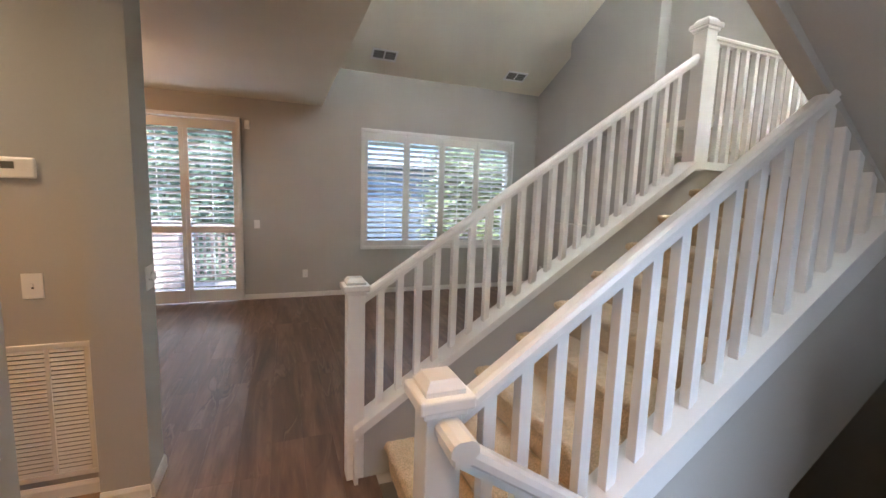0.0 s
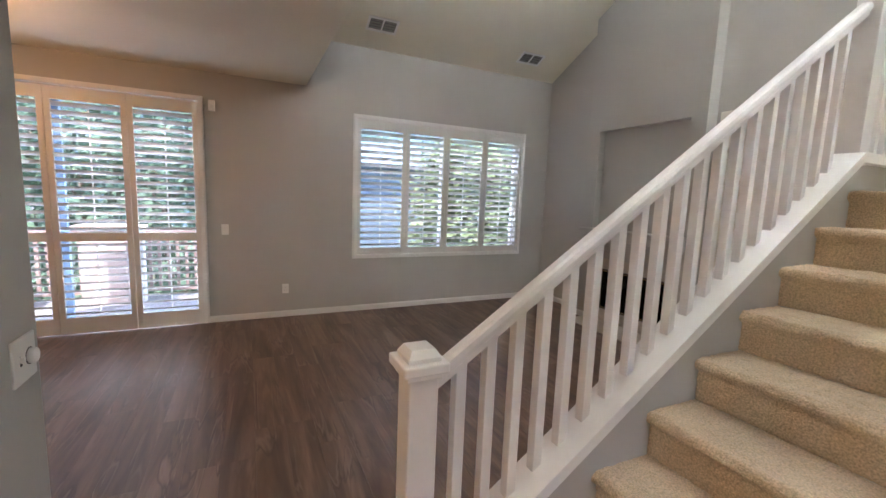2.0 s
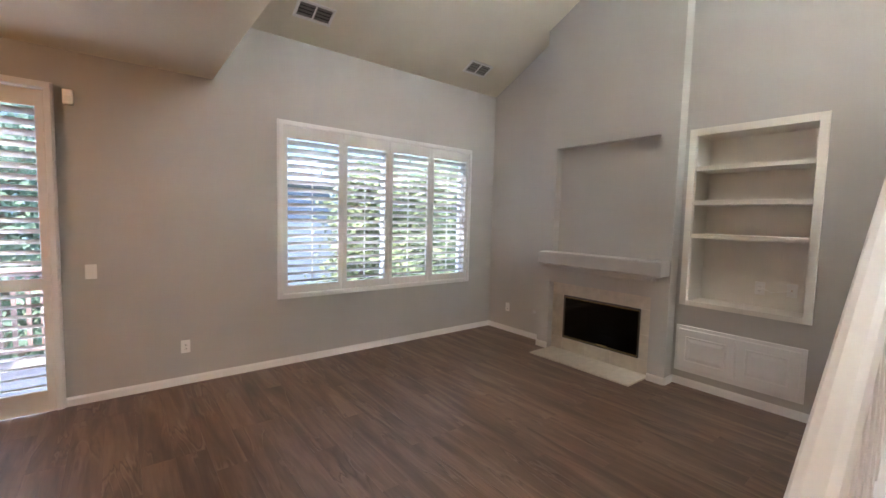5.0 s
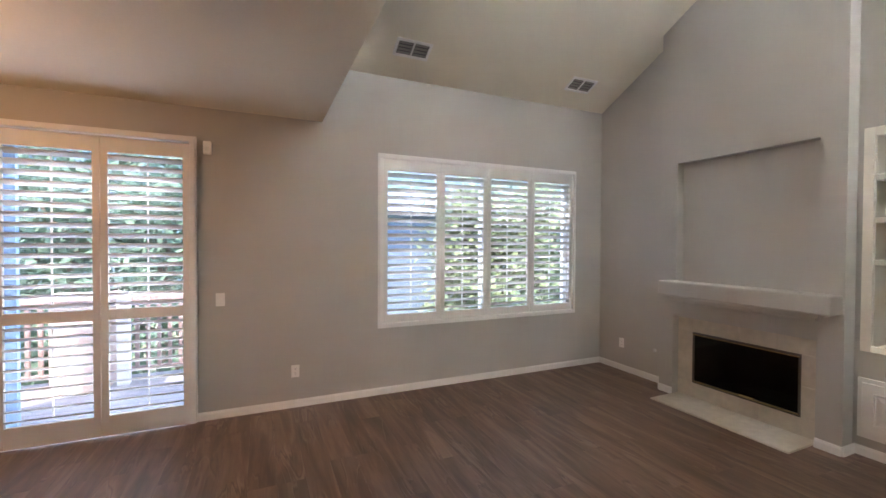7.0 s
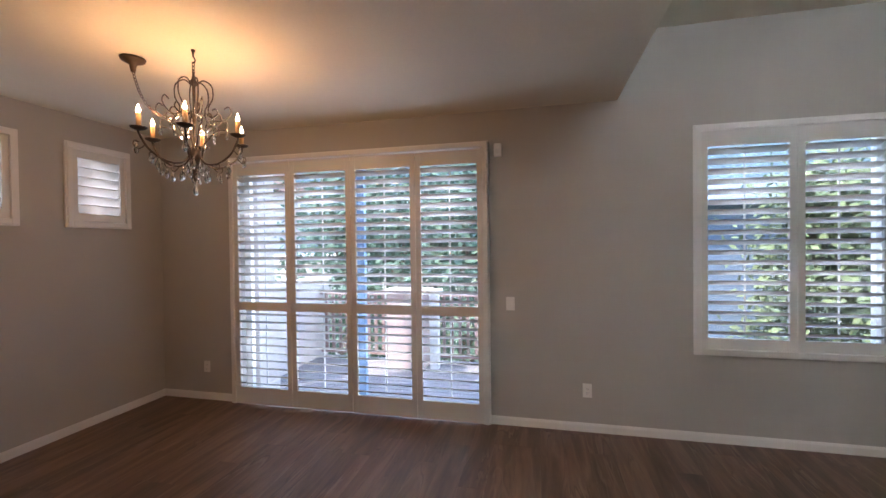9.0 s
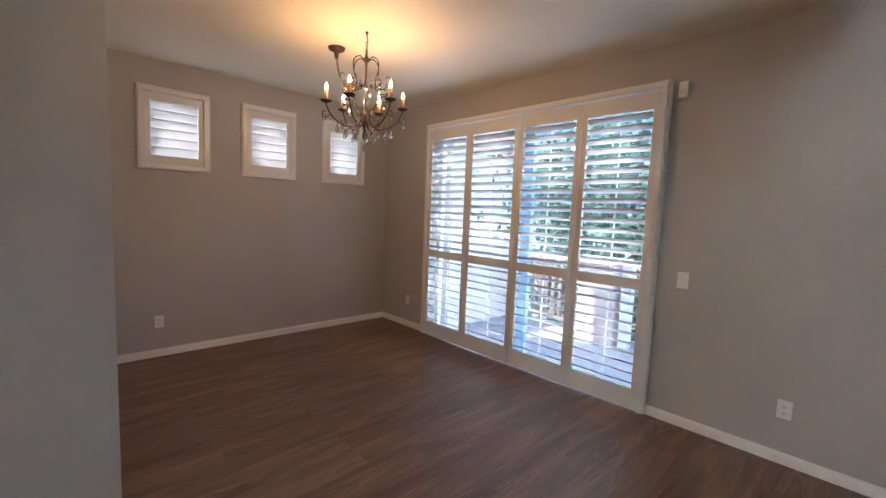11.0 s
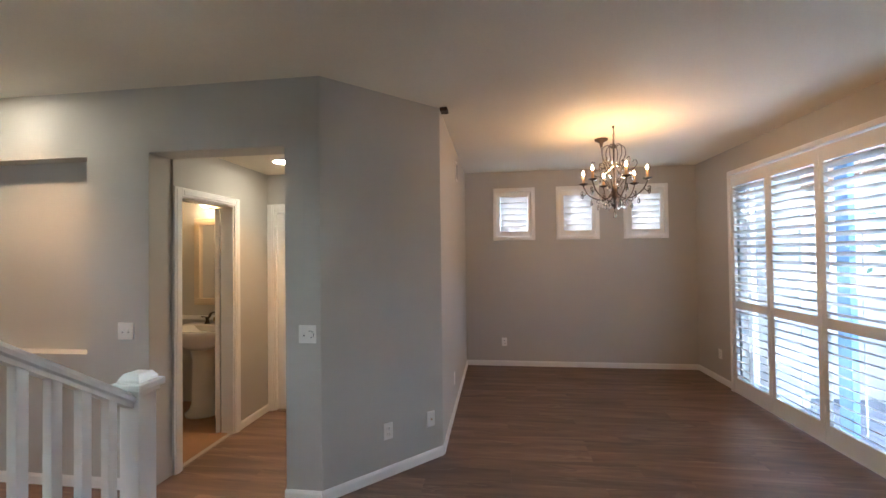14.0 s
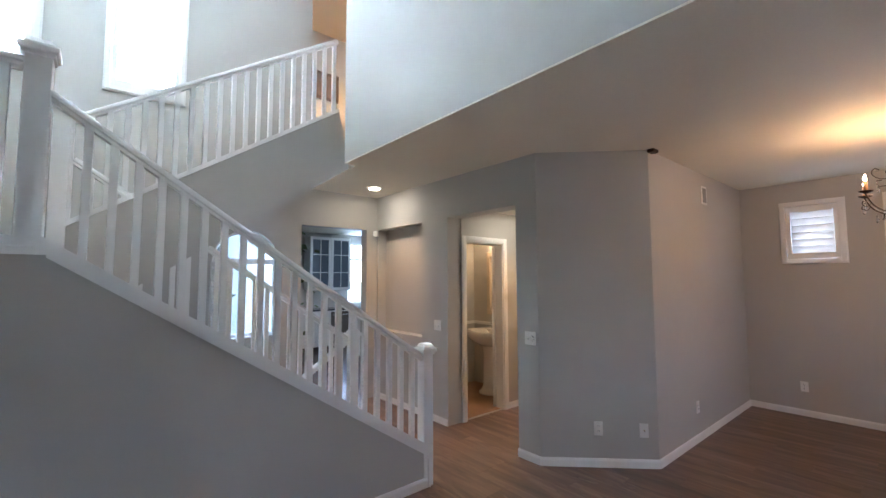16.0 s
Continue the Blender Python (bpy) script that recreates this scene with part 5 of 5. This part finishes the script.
for k in range(6):
    ang = radians(60 * k + 26)
    bm = bmesh.new()
    tube(bm, arm_path([(0.012, 2.46), (0.05, 2.49), (0.095, 2.46), (0.10, 2.39), (0.075, 2.33), (0.09, 2.28), (0.125, 2.30), (0.115, 2.33), (0.095, 2.32)], ang), 0.004, 6)
    tube(bm, arm_path([(0.06, 2.30), (0.12, 2.26), (0.17, 2.27), (0.20, 2.31), (0.185, 2.345), (0.16, 2.33)], ang), 0.0035, 5)
    tube(bm, arm_path([(0.03, 2.08), (0.07, 2.14), (0.12, 2.20), (0.17, 2.21), (0.175, 2.25), (0.15, 2.25)], ang), 0.0035, 5)
    part("scroll", bm, BRONZE, chand)
    crystal(0.11, 2.28, ang, 1.0)
crystal(0, 1.90, 0, 1.4)

# ---- kitchen seen through the opening ----
KY = SOUTH - 4.45


def cabinet(label, x0, x1, y0, y1, z0, z1, doors, glazed=False, mat=WHITE):
    c = thing("cabinet", label, "cabinet", group="kitchen cabinets")
    part("body", box(x0, x1, y0, y1, z0, z1, 0.003), mat, c)
    w = (x1 - x0) / doors
    for i in range(doors):
        a, b = x0 + i * w + 0.006, x0 + (i + 1) * w - 0.006
        bm = bmesh.new()
        f = 0.055
        for p, q, r, s in ((a, a + f, z0 + 0.01, z1 - 0.01), (b - f, b, z0 + 0.01, z1 - 0.01), (a + f, b - f, z0 + 0.01, z0 + 0.01 + f), (a + f, b - f, z1 - 0.01 - f, z1 - 0.01)):
            add_box(bm, p, q, y1, y1 + 0.02, r, s)
        if glazed:
            add_box(bm, (a + b) / 2 - 0.008, (a + b) / 2 + 0.008, y1 + 0.004, y1 + 0.018, z0 + f, z1 - f)
            for k in (1, 2):
                z = z0 + (z1 - z0) * k / 3
                add_box(bm, a + f, b - f, y1 + 0.004, y1 + 0.018, z - 0.008, z + 0.008)
        door = part("door", bm, mat, c)
        part("pane" if glazed else "panel", box(a + f, b - f, y1 + 0.004, y1 + 0.008, z0 + f, z1 - f), material("grey_glass_pane", (0.12, 0.14, 0.17), 0.1, bump=0) if glazed else mat, door)
        part("knob", lathe(bmesh.new(), [(0.006, 0), (0.012, 0.015), (0.008, 0.02)], n=8), STEEL, door).matrix_basis = pose(b - 0.03 if i % 2 == 0 else a + 0.03, y1 + 0.02, z0 + 0.12, -90, 0, 0)
    return c


cabinet("white wall cabinet with glazed doors", -2.22, -1.20, KY, KY + 0.33, 1.34, 2.58, 2, True)
for i in range(5):
    cabinet("white base cabinet under the dark kitchen worktop", -2.9 + 0.65 * i, -2.9 + 0.65 * (i + 1) - 0.005, KY, KY + 0.58, 0.10, 0.88, 2)
tagged(part("worktop", box(-2.95, 0.40, KY, KY + 0.62, 0.885, 0.92, 0.004), COUNTER), "dark granite kitchen worktop", "worktop")
isl = cabinet("white kitchen island with dark worktop", -2.6, -1.5, -2.7, -1.9, 0.10, 0.88, 2)
tagged(part("worktop", box(-2.65, -1.45, -2.75, -1.85, 0.885, 0.92, 0.004), COUNTER), "dark granite island worktop", "worktop")
kw = thing("window", "large kitchen window with white muntins, sunny outside", "window", (-2.60, SOUTH - 4.6, 0.98))
kw["kind"] = "structure"
bm = bmesh.new()
for a, b, c, d in ((-0.29, -0.25, 0, 1.52), (0.25, 0.29, 0, 1.52), (-0.25, 0.25, 0, 0.05), (-0.25, 0.25, 1.47, 1.52), (-0.01, 0.01, 0.05, 1.47), (-0.25, 0.25, 1.08, 1.14), (-0.25, 0.25, 0.52, 0.54)):
    add_box(bm, a, b, 0.06, 0.10, c, d)
part("window_frame", bm, WHITE, kw)
dish = thing("dishwasher", "black dishwasher front below the worktop", "dishwasher", (-1.9, KY + 0.605, 0))
part("door", box(-0.30, 0.30, 0, 0.02, 0.12, 0.86, 0.006), BLACKM, dish)
part("handle", box(-0.25, 0.25, 0.03, 0.05, 0.78, 0.80, 0.006), STEEL, dish)

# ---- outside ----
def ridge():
    """A wooded backdrop ridge beyond the gardens, added to cover the bright low sky."""
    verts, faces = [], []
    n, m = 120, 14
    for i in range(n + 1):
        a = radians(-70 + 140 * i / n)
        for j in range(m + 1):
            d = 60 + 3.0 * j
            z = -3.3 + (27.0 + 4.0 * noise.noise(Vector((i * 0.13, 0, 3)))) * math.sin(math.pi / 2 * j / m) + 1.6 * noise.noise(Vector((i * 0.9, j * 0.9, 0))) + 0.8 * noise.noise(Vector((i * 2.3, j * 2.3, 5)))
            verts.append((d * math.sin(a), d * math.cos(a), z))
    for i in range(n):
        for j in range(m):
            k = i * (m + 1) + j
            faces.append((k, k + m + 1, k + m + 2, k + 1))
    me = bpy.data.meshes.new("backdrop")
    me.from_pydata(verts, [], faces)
    # bluer than the near leaves: distance haze is mixed into the colour
    me.materials.append(material("hazy_woods", (0.062, 0.10, 0.12), 0.95, grain=0.3, scale=0.5, bump=0.0, blotch=0.25))
    return tagged(new("backdrop", me), "wooded ridge in the distance, blue-green with painted haze", "hill", kind="structure")


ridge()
structure("ground", box(-400, 400, -400, 400, -3.4, -3.3), GRASS, "dry grassy ground", "ground")
deck = thing("deck", "weathered grey board deck behind the house", "deck", (0, 0, 0))
deck["kind"] = "structure"
boards = bpy.data.meshes.new("deck_board")
bm = box(-6.0, 0.6, 0, 0.138, -0.035, 0, 0.003)
bm.to_mesh(boards)
bm.free()
boards.materials.append(DECKM)
for i in range(15):
    ob = new("deck_board", boards)
    ob.parent, ob.location = deck, (0, 6.46 + i * 0.145, -0.165)
part("deck_frame", box(-5.9, 0.5, 6.5, 8.55, -0.42, -0.205), DECKM, deck)
bm = bmesh.new()
for x in (-5.7, -2.6, 0.4):
    add_box(bm, x - 0.07, x + 0.07, 8.3, 8.44, -3.35, -0.42)
part("deck_posts", bm, DECKM, deck)
rail = thing("deck_railing", "reddish painted deck railing with square pickets", "railing", (0, 0, 0))
bm = bmesh.new()
add_box(bm, -3.28, 0.55, 8.44, 8.54, 0.82, 0.88, 0.004), add_box(bm, -3.28, 0.55, 8.46, 8.52, -0.08, -0.03)
part("top_rail", bm, RAILRED, rail)
picket = bpy.data.meshes.new("picket")
bm = box(-0.02, 0.02, -0.02, 0.02, -0.03, 0.82)
bm.to_mesh(picket)
bm.free()
picket.materials.append(RAILRED)
for i in range(32):
    ob = new("picket", picket)
    ob.parent, ob.location = rail, (-3.20 + i * 0.118, 8.49, 0)
para = thing("parapet", "low cream stucco parapet wall at the end of the deck", "wall", (-3.42, 0, 0))
part("body", box(-0.10, 0.10, 6.99, 8.80, -0.165, 1.02, 0.012), STUCCO, para)
part("cap", box(-0.13, 0.13, 6.99, 8.84, 1.02, 1.07, 0.01), STUCCO, para)
PINK = material("pink_cream_stucco", (0.58, 0.44, 0.39), 0.9, grain=0.05, scale=70, bump=0.5)
post = thing("pillar", "pink-cream stucco railing pillar with a flat cap", "pillar", (-1.77, 8.24, 0), "deck pillars")
part("body", box(-0.26, 0.26, -0.19, 0.19, -0.17, 0.89, 0.01), PINK, post)
part("cap", box(-0.32, 0.32, -0.25, 0.22, 0.89, 0.95, 0.01), PINK, post)
# not a post of its own: white strip added as the pillar's sunlit right side
post = thing("pillar", "slim white upright with a flat cap, in place of the pillar's sunlit side", "pillar", (-1.39, 8.24, 0), "deck pillars")
part("body", box(-0.06, 0.06, -0.06, 0.06, -0.17, 0.90, 0.005), WHITE, post)
part("cap", box(-0.10, 0.10, -0.10, 0.10, 0.90, 0.95, 0.008), WHITE, post)
post = thing("porch_column", "tall white stucco porch column in the sun", "column", (-3.16, 6.80, 0))
part("shaft", box(-0.15, 0.15, -0.15, 0.15, -0.165, 3.0, 0.012), STUCCO, post)
part("base", box(-0.18, 0.18, -0.18, 0.18, -0.165, 0.0, 0.012), STUCCO, post)
part("capital", box(-0.18, 0.18, -0.18, 0.18, 2.88, 3.0, 0.012), STUCCO, post)
house = thing("neighbour_house", "cream stucco neighbouring house wall, sunlit", "house", (-8.6, 12.5, 0))
house["kind"] = "structure"
part("wall", box(-3.4, 3.2, 0.0, 4.0, -3.35, 1.3), STUCCO, house)
part("wall", box(-3.4, 0.0, 0.0, 4.0, 1.3, 3.4), STUCCO, house)
part("roof", slab([(-3.8, 3.4), (0.4, 3.4), (-1.7, 4.8)], -0.4, 4.4), ROOFM, house)
house = thing("neighbour_house", "slate blue neighbouring house with a low blue-grey roof behind the trees", "house", (4.3, 14.5, 0))
house["kind"] = "structure"
part("wall", box(-2.6, 2.6, 0, 5, -3.35, 2.5), BLUEWALL, house)
part("roof", slab([(-0.5, 2.5), (5.5, 2.5), (2.5, 3.5)], -2.9, 2.9, "x"), BLUEWALL, house)


def tree(label, x, y, ground, height, spread, leaf, seed, n=4000):
    rnd = random.Random(seed)
    t = thing("tree", label, "tree", (x, y, ground))
    bm = bmesh.new()
    tube(bm, [(0, 0, 0), (0.05, 0.02, height * 0.25), (-0.06, 0.05, height * 0.5), (0.02, 0, height * 0.8)], [0.16, 0.12, 0.09, 0.03], 10)
    tips = []
    for k in range(11):
        z = height * (0.28 + 0.055 * k)
        a = k * 2.4 + rnd.random()
        r = spread * (1 - 0.055 * k) * rnd.uniform(0.6, 0.95)
        end = (r * math.cos(a), r * math.sin(a), z + height * 0.12)
        tube(bm, [(0, 0, z), (end[0] * 0.5, end[1] * 0.5, z + height * 0.07), end], [0.05, 0.03, 0.012], 6)
        tips += [end, (end[0] * 0.6, end[1] * 0.6, end[2])]
    tips.append((0, 0, height * 0.92))
    part("trunk", bm, BARK, t)
    verts, faces = [], []
    for k in range(n):
        tip = tips[rnd.randrange(len(tips))]
        c = Vector(tip) + Vector([rnd.gauss(0, spread * 0.27) for _ in range(3)])
        u = Vector([rnd.gauss(0, 1) for _ in range(3)]).normalized()
        w = u.orthogonal().normalized()
        s = rnd.uniform(0.055, 0.115) * (1.35 if leaf is LEAF2 else 1.0)
        i = len(verts)
        verts += [c - u * s, c + w * s * 0.5, c + u * s, c - w * s * 0.5]
        faces.append((i, i + 1, i + 2, i + 3))
    me = bpy.data.meshes.new("crown")
    me.from_pydata(verts, [], faces)
    me.materials.append(leaf)
    ob = new("crown", me)
    ob.parent = t
    ob["kind"] = "stuff"
    return t


TREES = [(-4.6, 12.0, 6.4, 2.0, LEAF), (-2.9, 11.4, 6.4, 1.9, LEAF), (-1.4, 11.0, 6.2, 1.8, LEAF), (0.2, 12.2, 6.0, 1.7, LEAF), (6.4, 11.6, 6.0, 1.5, LEAF2), (5.3, 12.2, 6.4, 1.2, LEAF2), (8.0, 12.4, 6.6, 1.8, LEAF2),
         (10.0, 13.5, 7.2, 2.1, LEAF), (-7.0, 18.0, 8.0, 2.8, LEAF), (-3.0, 19.0, 8.5, 2.8, LEAF), (12.5, 16, 8, 2.6, LEAF), (5.2, 23.0, 9.5, 2.8, LEAF), (1.0, -4.5, 6.0, 1.9, LEAF2), (3.0, -6.0, 6.5, 2.0, LEAF)]
for k, (x, y, h, s, leaf) in enumerate(TREES):
    tree("leafy green garden tree" if leaf is LEAF else "sunlit yellow-green garden tree", x, y, -3.32, h, s, leaf, k + 5)

# ---- floor planks, last ----
PW, PL = 0.178, 1.22
PLANKS = {}


def plank(x0, x1, y0, y1):
    key = (round(x1 - x0, 3), round(y1 - y0, 3))
    if key not in PLANKS:
        w, l, g = x1 - x0, y1 - y0, 0.0003
        bm = bmesh.new()
        lo = [bm.verts.new((x, y, 0)) for x, y in ((g, g), (w - g, g), (w - g, l - g), (g, l - g))]
        g2 = 0.0006
        hi = [bm.verts.new((x, y, 0.0025)) for x, y in ((g2, g2), (w - g2, g2), (w - g2, l - g2), (g2, l - g2))]
        for i in range(4):
            bm.faces.new((lo[i], lo[(i + 1) % 4], hi[(i + 1) % 4], hi[i]))
        bm.faces.new(hi)
        me = bpy.data.meshes.new("plank")
        bm.to_mesh(me)
        bm.free()
        me.materials.append(FLOORM)
        PLANKS[key] = me
    ob = new("plank", PLANKS[key])
    ob.parent, ob.location = floor, (x0, y0, -0.0025)


rnd = random.Random(4)
ncol = int((EAST - WEST) / PW) + 1
for i in range(ncol):
    x0, x1 = WEST + i * PW, min(WEST + (i + 1) * PW, EAST)
    ylo = STAIR_N if x1 > WELL[0] + 0.09 else (SOUTH - 3.0 if x0 > -0.55 else (3.1 if x1 < -2.5 else HALL_S - 0.02))
    y = ylo - rnd.choice((0, 0.3, 0.6, 0.9))
    while y < NORTH:
        a, b = max(y, ylo), min(y + PL, NORTH)
        if b - a > 0.03:
            plank(x0, x1, a, b)
        y += PL
